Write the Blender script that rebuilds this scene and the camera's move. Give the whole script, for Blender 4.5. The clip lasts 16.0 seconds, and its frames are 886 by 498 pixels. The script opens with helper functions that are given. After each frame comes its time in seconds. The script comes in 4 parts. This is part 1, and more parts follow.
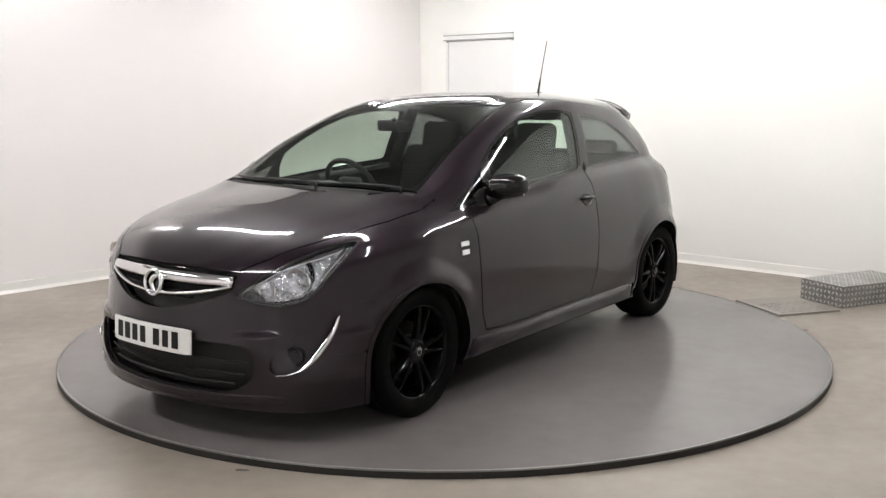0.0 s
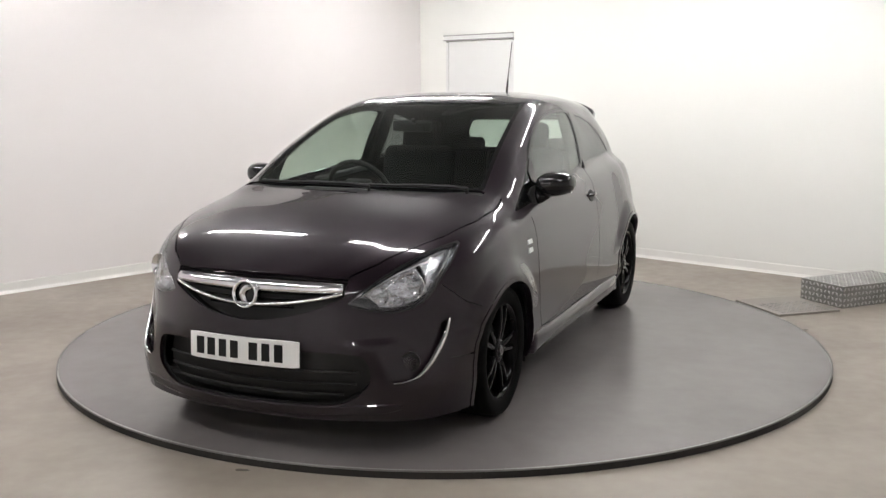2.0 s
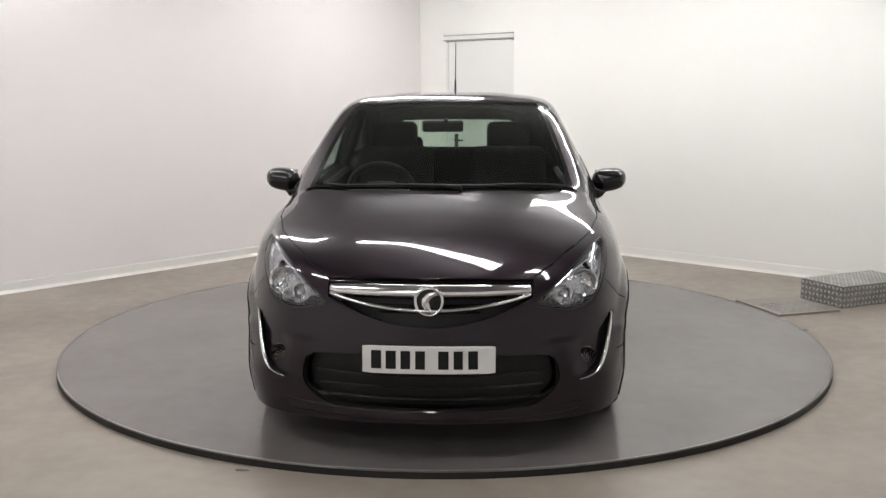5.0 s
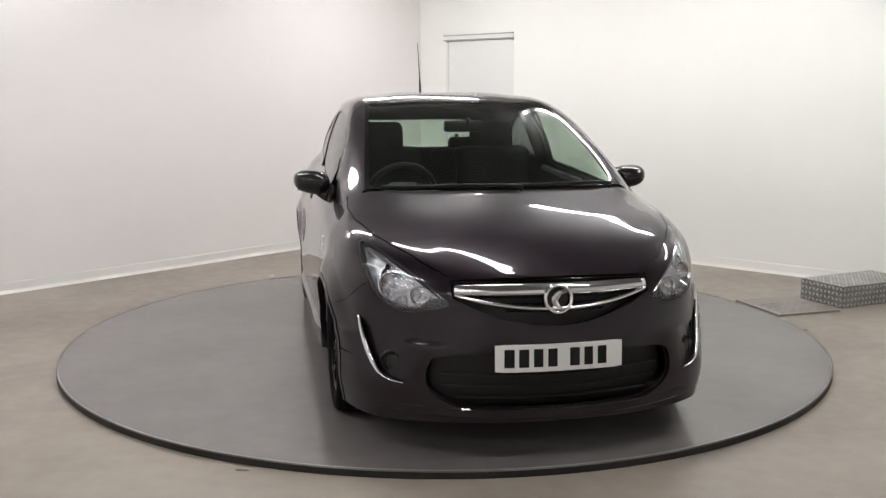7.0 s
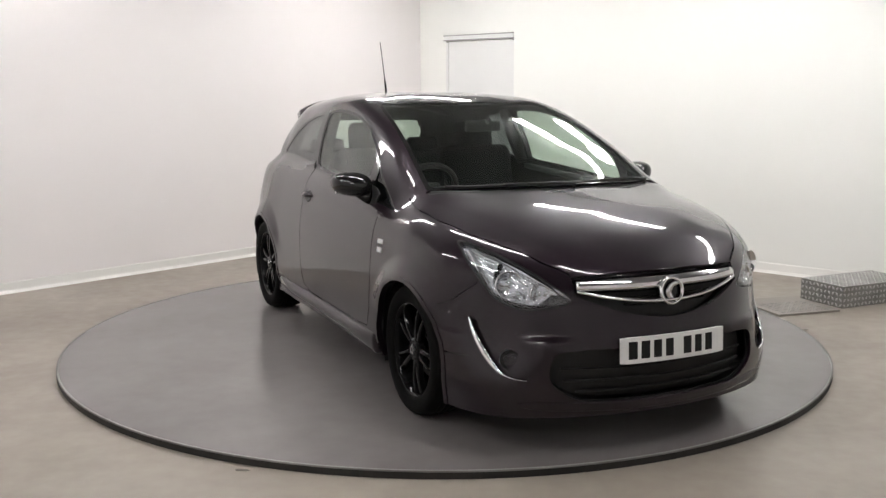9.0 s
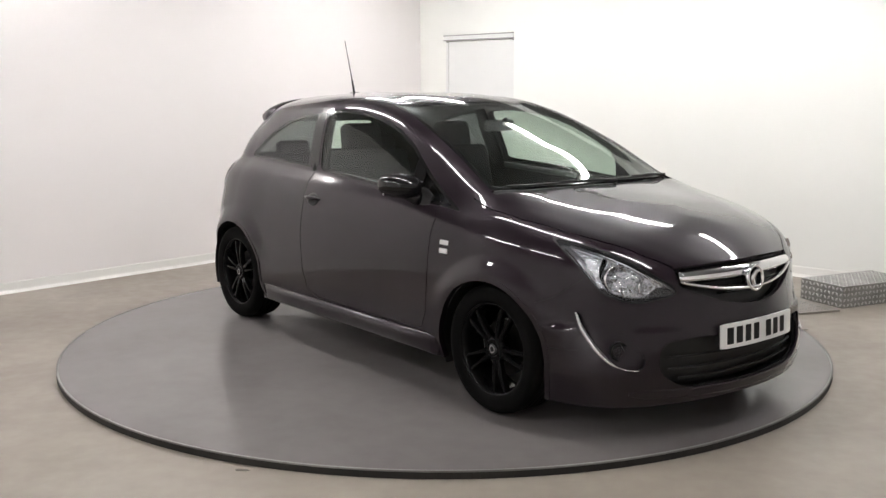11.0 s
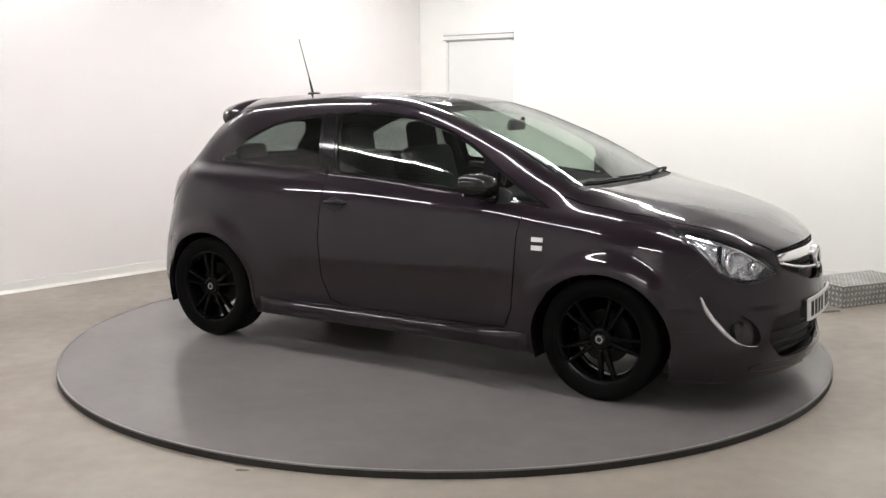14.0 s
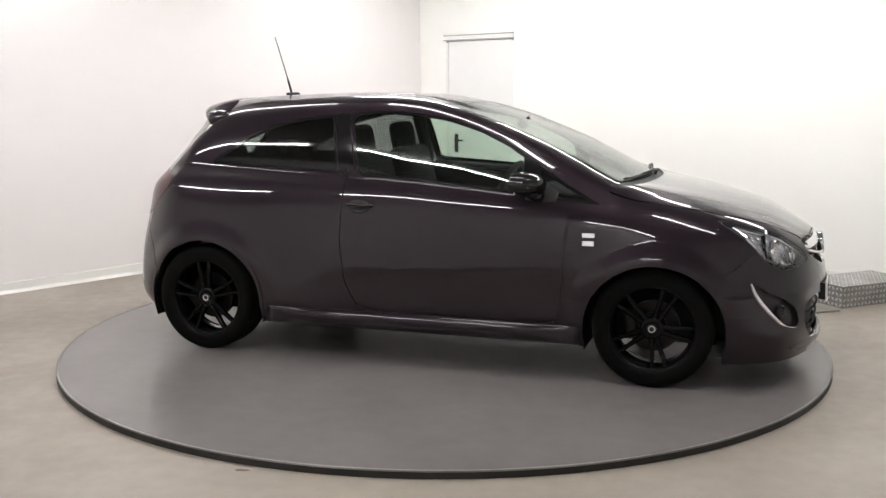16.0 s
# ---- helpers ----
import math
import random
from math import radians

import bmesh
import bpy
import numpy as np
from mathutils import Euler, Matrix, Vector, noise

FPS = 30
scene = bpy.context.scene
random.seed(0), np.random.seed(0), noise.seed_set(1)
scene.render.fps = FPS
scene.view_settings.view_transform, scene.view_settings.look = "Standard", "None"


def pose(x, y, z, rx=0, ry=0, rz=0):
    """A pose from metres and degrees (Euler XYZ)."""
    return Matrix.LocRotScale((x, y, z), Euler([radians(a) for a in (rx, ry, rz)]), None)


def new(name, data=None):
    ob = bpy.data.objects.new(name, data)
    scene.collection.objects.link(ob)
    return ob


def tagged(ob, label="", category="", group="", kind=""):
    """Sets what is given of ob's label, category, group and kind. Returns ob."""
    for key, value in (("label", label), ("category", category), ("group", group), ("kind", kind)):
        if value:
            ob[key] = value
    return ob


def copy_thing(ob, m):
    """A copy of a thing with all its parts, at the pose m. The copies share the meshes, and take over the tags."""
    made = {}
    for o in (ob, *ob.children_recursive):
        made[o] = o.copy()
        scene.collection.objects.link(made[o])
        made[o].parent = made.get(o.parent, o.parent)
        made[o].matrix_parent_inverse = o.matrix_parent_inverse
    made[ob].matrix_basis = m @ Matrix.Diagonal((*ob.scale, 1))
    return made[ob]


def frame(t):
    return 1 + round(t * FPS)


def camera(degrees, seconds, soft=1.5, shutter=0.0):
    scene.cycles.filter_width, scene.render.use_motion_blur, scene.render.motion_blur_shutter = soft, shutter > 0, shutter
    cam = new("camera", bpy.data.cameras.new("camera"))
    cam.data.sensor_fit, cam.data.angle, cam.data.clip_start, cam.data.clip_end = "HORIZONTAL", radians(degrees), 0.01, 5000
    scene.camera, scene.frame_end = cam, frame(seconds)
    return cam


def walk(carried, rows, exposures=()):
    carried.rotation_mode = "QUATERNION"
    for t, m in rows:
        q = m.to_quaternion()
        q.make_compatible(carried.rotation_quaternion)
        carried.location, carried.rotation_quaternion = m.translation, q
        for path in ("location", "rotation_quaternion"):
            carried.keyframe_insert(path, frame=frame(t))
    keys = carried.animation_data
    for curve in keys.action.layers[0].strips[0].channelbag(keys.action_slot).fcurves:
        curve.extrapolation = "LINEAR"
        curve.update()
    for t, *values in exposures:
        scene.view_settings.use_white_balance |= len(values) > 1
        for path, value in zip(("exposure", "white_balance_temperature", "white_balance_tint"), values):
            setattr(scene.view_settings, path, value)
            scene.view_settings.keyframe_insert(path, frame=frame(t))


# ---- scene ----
# ---- camera ----
EYE = (0.0, -5.831, 1.458)
cam = camera(49.0, 16.0, soft=1.4)
VIEW = pose(*EYE, 90 - 9.158, 0.094, 0.06)
walk(cam, [(0.0, VIEW), (16.0, VIEW)], exposures=[(0.0, 0.10), (1.5, 0.02), (3.5, -0.14), (7.0, -0.17), (8.5, -0.11), (11.5, 0.05), (12.5, 0.09), (14.5, 0.14), (16.0, 0.14)])

# ---- world ----
FLOOR_Z = -0.035
CEIL_Z = 2.7
world = bpy.data.worlds.new("world")
scene.world = world
world.use_nodes = True
world.node_tree.nodes["Background"].inputs[0].default_value = (0.6, 0.62, 0.65, 1)
world.node_tree.nodes["Background"].inputs[1].default_value = 0.02
TUBE_GLOW = 58.0


# ---- materials ----
def material(name, colour, rough=0.5, metal=0.0, coat=0.0, grain=None, bump=0.0, bump_scale=200.0, bump_depth=0.002, coat_rough=0.03, coat_ior=1.5, rough_var=0.0, spec=0.5):
    """A surface with a base colour, mottled at two scales by grain = (other colour, large scale, small scale)."""
    m = bpy.data.materials.new(name)
    m.use_nodes = True
    nt = m.node_tree
    b = nt.nodes["Principled BSDF"]
    b.inputs["Base Color"].default_value = (*colour, 1)
    b.inputs["Roughness"].default_value = rough
    b.inputs["Metallic"].default_value = metal
    b.inputs["Coat Weight"].default_value = coat
    b.inputs["Coat Roughness"].default_value = coat_rough
    b.inputs["Coat IOR"].default_value = coat_ior
    b.inputs["Specular IOR Level"].default_value = spec
    tc = nt.nodes.new("ShaderNodeTexCoord")

    def noise_node(scale, detail=4.0):
        n = nt.nodes.new("ShaderNodeTexNoise")
        n.inputs["Scale"].default_value = scale
        n.inputs["Detail"].default_value = detail
        nt.links.new(tc.outputs["Object"], n.inputs["Vector"])
        return n

    if grain:
        other, big, small = grain
        n1, n2 = noise_node(big), noise_node(small, 2.0)
        mix = nt.nodes.new("ShaderNodeMath")
        mix.operation = "MULTIPLY_ADD"
        mix.inputs[1].default_value = 0.35
        nt.links.new(n2.outputs["Fac"], mix.inputs[0])
        nt.links.new(n1.outputs["Fac"], mix.inputs[2])
        ramp = nt.nodes.new("ShaderNodeValToRGB")
        ramp.color_ramp.elements[0].position, ramp.color_ramp.elements[1].position = 0.3, 1.0
        ramp.color_ramp.elements[0].color, ramp.color_ramp.elements[1].color = (*colour, 1), (*other, 1)
        nt.links.new(mix.outputs[0], ramp.inputs[0])
        nt.links.new(ramp.outputs[0], b.inputs["Base Color"])
        if rough_var:
            rr = nt.nodes.new("ShaderNodeMapRange")
            rr.inputs["From Min"].default_value, rr.inputs["From Max"].default_value = 0.4, 0.9
            rr.inputs["To Min"].default_value, rr.inputs["To Max"].default_value = rough - rough_var, rough + rough_var
            nt.links.new(mix.outputs[0], rr.inputs[0])
            nt.links.new(rr.outputs[0], b.inputs["Roughness"])
    if bump:
        n = noise_node(bump_scale, 3.0)
        bp = nt.nodes.new("ShaderNodeBump")
        bp.inputs["Strength"].default_value = bump
        bp.inputs["Distance"].default_value = bump_depth
        nt.links.new(n.outputs["Fac"], bp.inputs["Height"])
        nt.links.new(bp.outputs[0], b.inputs["Normal"])
    return m


def glass_material(name, tint, ior=1.5, rough=0.0):
    m = bpy.data.materials.new(name)
    m.use_nodes = True
    nt = m.node_tree
    nt.nodes.remove(nt.nodes["Principled BSDF"])
    tr, gl, mx, fr = (nt.nodes.new(k) for k in ("ShaderNodeBsdfTransparent", "ShaderNodeBsdfGlossy", "ShaderNodeMixShader", "ShaderNodeLayerWeight"))
    tr.inputs[0].default_value = (*tint, 1)
    gl.inputs["Roughness"].default_value = rough
    fr.inputs["Blend"].default_value = 0.5
    pw, ad = nt.nodes.new("ShaderNodeMath"), nt.nodes.new("ShaderNodeMath")
    pw.operation, pw.inputs[1].default_value = "POWER", 5.0
    ad.operation, ad.inputs[1].default_value, ad.inputs[2].default_value = "MULTIPLY_ADD", 0.9, 0.045
    nt.links.new(fr.outputs["Facing"], pw.inputs[0])
    nt.links.new(pw.outputs[0], ad.inputs[0])
    nt.links.new(ad.outputs[0], mx.inputs[0])
    nt.links.new(tr.outputs[0], mx.inputs[1])
    nt.links.new(gl.outputs[0], mx.inputs[2])
    nt.links.new(mx.outputs[0], nt.nodes["Material Output"].inputs[0])
    return m


def glow_material(name, colour, strength):
    m = bpy.data.materials.new(name)
    m.use_nodes = True
    b = m.node_tree.nodes["Principled BSDF"]
    b.inputs["Base Color"].default_value = (0.8, 0.8, 0.8, 1)
    b.inputs["Emission Color"].default_value = (*colour, 1)
    b.inputs["Emission Strength"].default_value = strength
    return m


# These two are one white paint with the light's tint and level put in.
WALL_PINK_CAST = material("wall_white_pink_cast", (0.88, 0.845, 0.835), 0.6, grain=((0.86, 0.825, 0.815), 0.7, 9.0), bump=0.06, bump_scale=60)
WALL_GREEN_CAST = material("wall_white_green_cast", (0.815, 0.815, 0.78), 0.6, grain=((0.795, 0.795, 0.76), 0.7, 9.0), bump=0.06, bump_scale=60)
WALL_PLAIN = material("wall_paint_plain", (0.79, 0.775, 0.77), 0.6, grain=((0.76, 0.745, 0.74), 0.7, 9.0), bump=0.06, bump_scale=60)
CEILING = material("ceiling_paint", (0.20, 0.198, 0.20), 0.7, grain=((0.17, 0.168, 0.17), 0.8, 12.0))
SKIRT = material("skirting_paint", (0.83, 0.82, 0.795), 0.4, grain=((0.79, 0.775, 0.73), 1.2, 14.0))
CONCRETE = material("sealed_concrete", (0.325, 0.284, 0.240), 0.40, grain=((0.230, 0.199, 0.166), 0.8, 11.0), bump=0.05, bump_scale=40, rough_var=0.12)
DISC = material("worn_grey_deck", (0.196, 0.179, 0.176), 0.22, grain=((0.138, 0.125, 0.122), 1.3, 9.0), rough_var=0.05)
DISC_EDGE = material("dirty_black_edge", (0.008, 0.007, 0.006), 0.7, grain=((0.016, 0.013, 0.011), 4.0, 30.0))
DISC_TRIM = material("bare_steel_rim", (0.24, 0.235, 0.225), 0.45, 0.8, grain=((0.15, 0.145, 0.14), 3.0, 40.0))
TREAD_DULL = material("dull_tread_sheet", (0.40, 0.39, 0.375), 0.5, 0.75, grain=((0.20, 0.195, 0.19), 5.0, 60.0))
TREAD = material("aluminium_tread", (0.72, 0.72, 0.70), 0.30, 1.0, grain=((0.45, 0.45, 0.44), 5.0, 60.0))
DOOR_PAINT = material("door_paint", (0.74, 0.74, 0.725), 0.45, grain=((0.70, 0.70, 0.69), 1.0, 12.0))
FRAME_METAL = material("grey_metal_frame", (0.42, 0.41, 0.39), 0.4, 0.7, grain=((0.34, 0.33, 0.32), 4.0, 40.0))
STAIN = material("dark_floor_mark", (0.09, 0.08, 0.07), 0.6, grain=((0.14, 0.12, 0.1), 9.0, 60.0))
PAPER = material("white_scrap", (0.72, 0.71, 0.68), 0.7, grain=((0.6, 0.59, 0.57), 20.0, 90.0))

PAINT = material("grey_metallic_paint", (0.0140, 0.0086, 0.0124), 0.38, 0.4, coat=1.0, grain=((0.0114, 0.0070, 0.0101), 2.0, 900.0), coat_rough=0.025, coat_ior=1.43, spec=0.05)
BLACK_GLOSS = material("gloss_black", (0.005, 0.005, 0.0055), 0.10, grain=((0.008, 0.008, 0.008), 3.0, 200.0), spec=0.4)
BLACK_TRIM = material("black_plastic", (0.007, 0.007, 0.007), 0.5, grain=((0.011, 0.0105, 0.0105), 6.0, 300.0), bump=0.1, bump_scale=500, spec=0.3)
GAP = material("shut_gap", (0.006, 0.006, 0.006), 0.8)
CHROME = material("chrome", (0.82, 0.82, 0.83), 0.08, 1.0, grain=((0.74, 0.74, 0.75), 4.0, 80.0))
SILVER = material("silver_reflector", (0.75, 0.75, 0.77), 0.16, 1.0, grain=((0.6, 0.6, 0.62), 9.0, 120.0))
LAMP_BOWL = material("lamp_bowl", (0.95, 0.95, 0.97), 0.15, 0.95, grain=((0.55, 0.55, 0.58), 20.0, 60.0), bump=1.0, bump_scale=34, bump_depth=0.016)
DUSTY = material("dusty_plate", (0.30, 0.275, 0.245), 0.5, 0.3, grain=((0.24, 0.22, 0.195), 5.0, 50.0))
BADGE = material("badge_silver", (0.80, 0.80, 0.80), 0.35, 0.25, grain=((0.7, 0.7, 0.7), 20.0, 200.0))
RUBBER = material("tyre_rubber", (0.0032, 0.0032, 0.0032), 0.7, grain=((0.0055, 0.0053, 0.005), 5.0, 120.0), bump=0.1, bump_scale=200, spec=0.04)
RIM = material("black_alloy", (0.003, 0.003, 0.0033), 0.10, 0.0, coat=0.0, grain=((0.005, 0.005, 0.005), 5.0, 200.0), spec=0.11)
STEEL = material("brake_steel", (0.015, 0.015, 0.015), 0.4, 1.0, grain=((0.025, 0.023, 0.02), 6.0, 90.0))
FABRIC = material("seat_cloth", (0.006, 0.006, 0.0063), 0.9, grain=((0.009, 0.009, 0.0093), 8.0, 400.0), spec=0.2)
DASH = material("dashboard_plastic", (0.02, 0.02, 0.021), 0.6, grain=((0.03, 0.03, 0.03), 5.0, 300.0), bump=0.1, bump_scale=600)
LINER = material("dark_cabin_lining", (0.012, 0.012, 0.0125), 0.9, grain=((0.018, 0.0175, 0.017), 4.0, 200.0), spec=0.2)
PLATE_WHITE = material("plate_white", (0.78, 0.78, 0.76), 0.35, grain=((0.72, 0.72, 0.70), 6.0, 90.0))
PLATE_BLACK = material("plate_black", (0.008, 0.008, 0.008), 0.5, spec=0.2)
RED_LENS = material("red_lamp_lens", (0.045, 0.004, 0.005), 0.15, coat=0.3, grain=((0.03, 0.003, 0.004), 6.0, 60.0))
GLASS = glass_material("window_glass", (0.865, 0.92, 0.88))
TINTED = glass_material("tinted_glass", (0.50, 0.515, 0.515))
LENS = glass_material("lamp_lens", (0.94, 0.95, 0.96))
TUBE = glow_material("fluorescent_tube", (1.0, 0.985, 0.985), TUBE_GLOW)
MIRROR = material("mirror_glass", (0.8, 0.82, 0.82), 0.02, 1.0)


# ---- builders ----
def finish(name, mesh, mat, parent=None, label="", smooth=False):
    if mat and not mesh.materials:
        mesh.materials.append(mat)
    if smooth:
        for p in mesh.polygons:
            p.use_smooth = True
    ob = new(name, mesh)
    ob.parent = parent
    if label:
        tagged(ob, label)
    return ob


def part(name, bm, mat, parent=None, label="", smooth=False):
    me = bpy.data.meshes.new(name)
    bm.normal_update()
    bm.to_mesh(me)
    bm.free()
    return finish(name, me, mat, parent, label, smooth)


def box(bm, centre, size, m=None, bevel=0.0, segments=2):
    r = bmesh.ops.create_cube(bm, size=1.0)
    vs = r["verts"]
    bmesh.ops.scale(bm, vec=size, verts=vs)
    if bevel:
        es = list({e for v in vs for e in v.link_edges})
        r = bmesh.ops.bevel(bm, geom=es, offset=bevel, segments=segments, affect="EDGES", profile=0.5)
        vs = list({v for f in r["faces"] for v in f.verts} | {v for v in vs if v.is_valid})
    mm = Matrix.Translation(centre) @ (m if m else Matrix())
    bmesh.ops.transform(bm, matrix=mm, verts=vs)
    return vs


def boxed(name, centre, size, mat, parent=None, m=None, bevel=0.0, label="", smooth=False):
    bm = bmesh.new()
    box(bm, centre, size, m, bevel)
    return part(name, bm, mat, parent, label, smooth)


def lathe(bm, profile, n=48, axis="Y", m=None):
    """Turns a profile of (radius, along) about an axis."""
    rings = []
    for r, a in profile:
        ring = []
        for i in range(n):
            t = 2 * math.pi * i / n
            c, s = r * math.cos(t), r * math.sin(t)
            p = Vector((c, a, s)) if axis == "Y" else Vector((c, s, a)) if axis == "Z" else Vector((a, c, s))
            ring.append(bm.verts.new(m @ p if m else p))
        rings.append(ring)
    for a, b in zip(rings, rings[1:]):
        for i in range(n):
            j = (i + 1) % n
            bm.faces.new((a[i], a[j], b[j], b[i]))
    for ring, flip in ((rings[0], True), (rings[-1], False)):
        if flip:
            bm.faces.new(list(reversed(ring)))
        else:
            bm.faces.new(ring)
    bmesh.ops.recalc_face_normals(bm, faces=bm.faces)


def tube(bm, path, radius, n=10, closed=False):
    """A round bar along a path; radius is a number or one number for each point."""
    pts = [Vector(p) for p in path]
    k = len(pts)
    rad = radius if isinstance(radius, (list, tuple)) else [radius] * k
    rings = []
    for i, p in enumerate(pts):
        if closed:
            d = pts[(i + 1) % k] - pts[i - 1]
        else:
            d = pts[min(i + 1, k - 1)] - pts[max(i - 1, 0)]
        d.normalize()
        up = Vector((0, 0, 1)) if abs(d.z) < 0.9 else Vector((1, 0, 0))
        s = d.cross(up).normalized()
        w = s.cross(d)
        rings.append([bm.verts.new(p + (s * math.cos(a) + w * math.sin(a)) * rad[i]) for a in (2 * math.pi * j / n for j in range(n))])
    for i in range(k if closed else k - 1):
        a, b = rings[i], rings[(i + 1) % k]
        for j in range(n):
            bm.faces.new((a[j], a[(j + 1) % n], b[(j + 1) % n], b[j]))
    if not closed:
        bm.faces.new(list(reversed(rings[0])))
        bm.faces.new(rings[-1])
    bmesh.ops.recalc_face_normals(bm, faces=bm.faces)


def strip(bm, path, normals, widths, thick, crown=0.35):
    """A raised strip with a crowned back along a path that lies on a surface."""
    k = len(path)
    rings = []
    for i in range(k):
        p, nrm = Vector(path[i]), Vector(normals[i]).normalized()
        d = (Vector(path[min(i + 1, k - 1)]) - Vector(path[max(i - 1, 0)])).normalized()
        s = d.cross(nrm).normalized()
        w = widths[i] if isinstance(widths, (list, tuple)) else widths
        prof = ((-0.5, -0.6), (-0.5, 0.25), (-0.36, 0.8), (0.0, 0.8 + crown), (0.36, 0.8), (0.5, 0.25), (0.5, -0.6))
        rings.append([bm.verts.new(p + s * (a * w) + nrm * (b * thick)) for a, b in prof])
    for a, b in zip(rings, rings[1:]):
        for j in range(len(a)):
            bm.faces.new((a[j], a[(j + 1) % len(a)], b[(j + 1) % len(a)], b[j]))
    bm.faces.new(list(reversed(rings[0])))
    bm.faces.new(rings[-1])
    bmesh.ops.recalc_face_normals(bm, faces=bm.faces)


def spline(pts, n):
    """n points along a smooth curve through pts."""
    P = np.array(pts, float)
    out = chain(P, [max(2, n // (len(P) - 1))] * (len(P) - 1))
    return [tuple(p) for p in out]


def chain(P, per, first=None, last=None):
    """Points along a smooth curve through P (k, d), per[i] steps in span i; first and last are ghost points past the ends."""
    k = len(P)
    Q = np.vstack([first if first is not None else 2 * P[0] - P[1], P, last if last is not None else 2 * P[-1] - P[-2]])
    L = np.maximum(np.linalg.norm(np.diff(Q, axis=0), axis=1), 1e-4) ** 0.75
    T = np.empty_like(P)
    for i in range(k):
        a, b = L[i], L[i + 1]
        T[i] = ((Q[i + 1] - Q[i]) / a * b + (Q[i + 2] - Q[i + 1]) / b * a) / (a + b)
    out = []
    for i in range(k - 1):
        s = np.linspace(0, 1, per[i] + 1)[:-1, None]
        h = L[i + 1]
        out.append((2 * s**3 - 3 * s**2 + 1) * P[i] + (s**3 - 2 * s**2 + s) * h * T[i] + (3 * s**2 - 2 * s**3) * P[i + 1] + (s**3 - s**2) * h * T[i + 1])
    out.append(P[-1:])
    return np.vstack(out)


# ---- the room ----
CORNER = Vector((-0.25, 4.72, 0))
LEFT_DIR = Vector((-0.670, -0.742, 0)).normalized()
RIGHT_DIR = Vector((0.756, -0.654, 0)).normalized()
ROOM_A, ROOM_B = 9.6, 9.0     # lengths of the two walls that meet in the corner


def frame_along(origin, along):
    """A matrix whose x runs along a wall and whose z is up."""
    a = along.normalized()
    up = Vector((0, 0, 1))
    s = up.cross(a)
    m = Matrix((a, s, up)).transposed().to_4x4()
    m.translation = origin
    return m


def build_room():
    c = [CORNER, CORNER + RIGHT_DIR * ROOM_B, CORNER + RIGHT_DIR * ROOM_B + LEFT_DIR * ROOM_A, CORNER + LEFT_DIR * ROOM_A]
    mid = sum(c, Vector()) / 4
    names = ("wall_east", "wall_south", "wall_west", "wall_north")
    hgt = CEIL_Z - FLOOR_Z
    for i, name in enumerate(names):
        a, b = c[i], c[(i + 1) % 4]
        m = frame_along(a, b - a)
        ln = (b - a).length
        side = 1 if (m.inverted() @ mid).y > 0 else -1
        th = 0.15
        bm = bmesh.new()
        if i == 0:   # the wall with the door
            d0, d1, top = 0.36, 1.24, 1.985
            box(bm, (d0 / 2 - th / 2, -side * th / 2, hgt / 2), (d0 + th, th, hgt))
            box(bm, ((d1 + ln) / 2 + th / 2, -side * th / 2, hgt / 2), (ln - d1 + th, th, hgt))
            box(bm, ((d0 + d1) / 2, -side * th / 2, (top + hgt) / 2 + 0.015), (d1 - d0, th, hgt - top - 0.03))
        else:
            box(bm, (ln / 2, -side * th / 2, hgt / 2), (ln, th, hgt))
        bmesh.ops.transform(bm, matrix=Matrix.Translation((0, 0, FLOOR_Z)) @ m, verts=bm.verts)
        tagged(part(name, bm, (WALL_GREEN_CAST, WALL_PLAIN, WALL_PLAIN, WALL_PINK_CAST)[i]), "plain white painted studio wall", "wall", kind="structure")
        spans = [(0.012, 0.30), (1.30, ln - 0.012)] if i == 0 else [(0.012, ln - 0.012)]
        bm = bmesh.new()
        for s0, s1 in spans:     # coved skirting: a small quarter-round profile
            prof = [(0.0, 0.0), (0.030, 0.0), (0.018, 0.008), (0.010, 0.022), (0.007, 0.078), (0.004, 0.085), (0.0, 0.085)]
            rings = [[bm.verts.new((s, side * y, z + 0.001)) for y, z in prof] for s in (s0, s1)]
            for j in range(len(prof)):
                k = (j + 1) % len(prof)
                bm.faces.new((rings[0][j], rings[0][k], rings[1][k], rings[1][j]))
            bm.faces.new(rings[0]), bm.faces.new(list(reversed(rings[1])))
        bmesh.ops.recalc_face_normals(bm, faces=bm.faces)
        bmesh.ops.transform(bm, matrix=Matrix.Translation((0, 0, FLOOR_Z)) @ m, verts=bm.verts)
        tagged(part("baseboard", bm, SKIRT), "white coved skirting along the wall foot", "skirting", kind="structure")
    # floor: one sheet with the wall footprint and a margin
    for name, z, t, mat, lab in (("floor", FLOOR_Z - 0.1, 0.1, CONCRETE, "sealed beige-grey concrete floor, faintly stained"), ("ceiling", CEIL_Z, 0.1, CEILING, "plain dull grey ceiling")):
        bm = bmesh.new()
        lo = [bm.verts.new(p + (p - mid).normalized() * 0.3 + Vector((0, 0, z))) for p in c]
        f = bm.faces.new(lo)
        r = bmesh.ops.extrude_face_region(bm, geom=[f])
        bmesh.ops.translate(bm, vec=(0, 0, t), verts=[v for v in r["geom"] if isinstance(v, bmesh.types.BMVert)])
        bmesh.ops.recalc_face_normals(bm, faces=bm.faces)
        tagged(part(name, bm, mat), lab, name, kind="structure")
    # the door
    m = Matrix.Translation((0, 0, FLOOR_Z)) @ frame_along(CORNER, RIGHT_DIR)
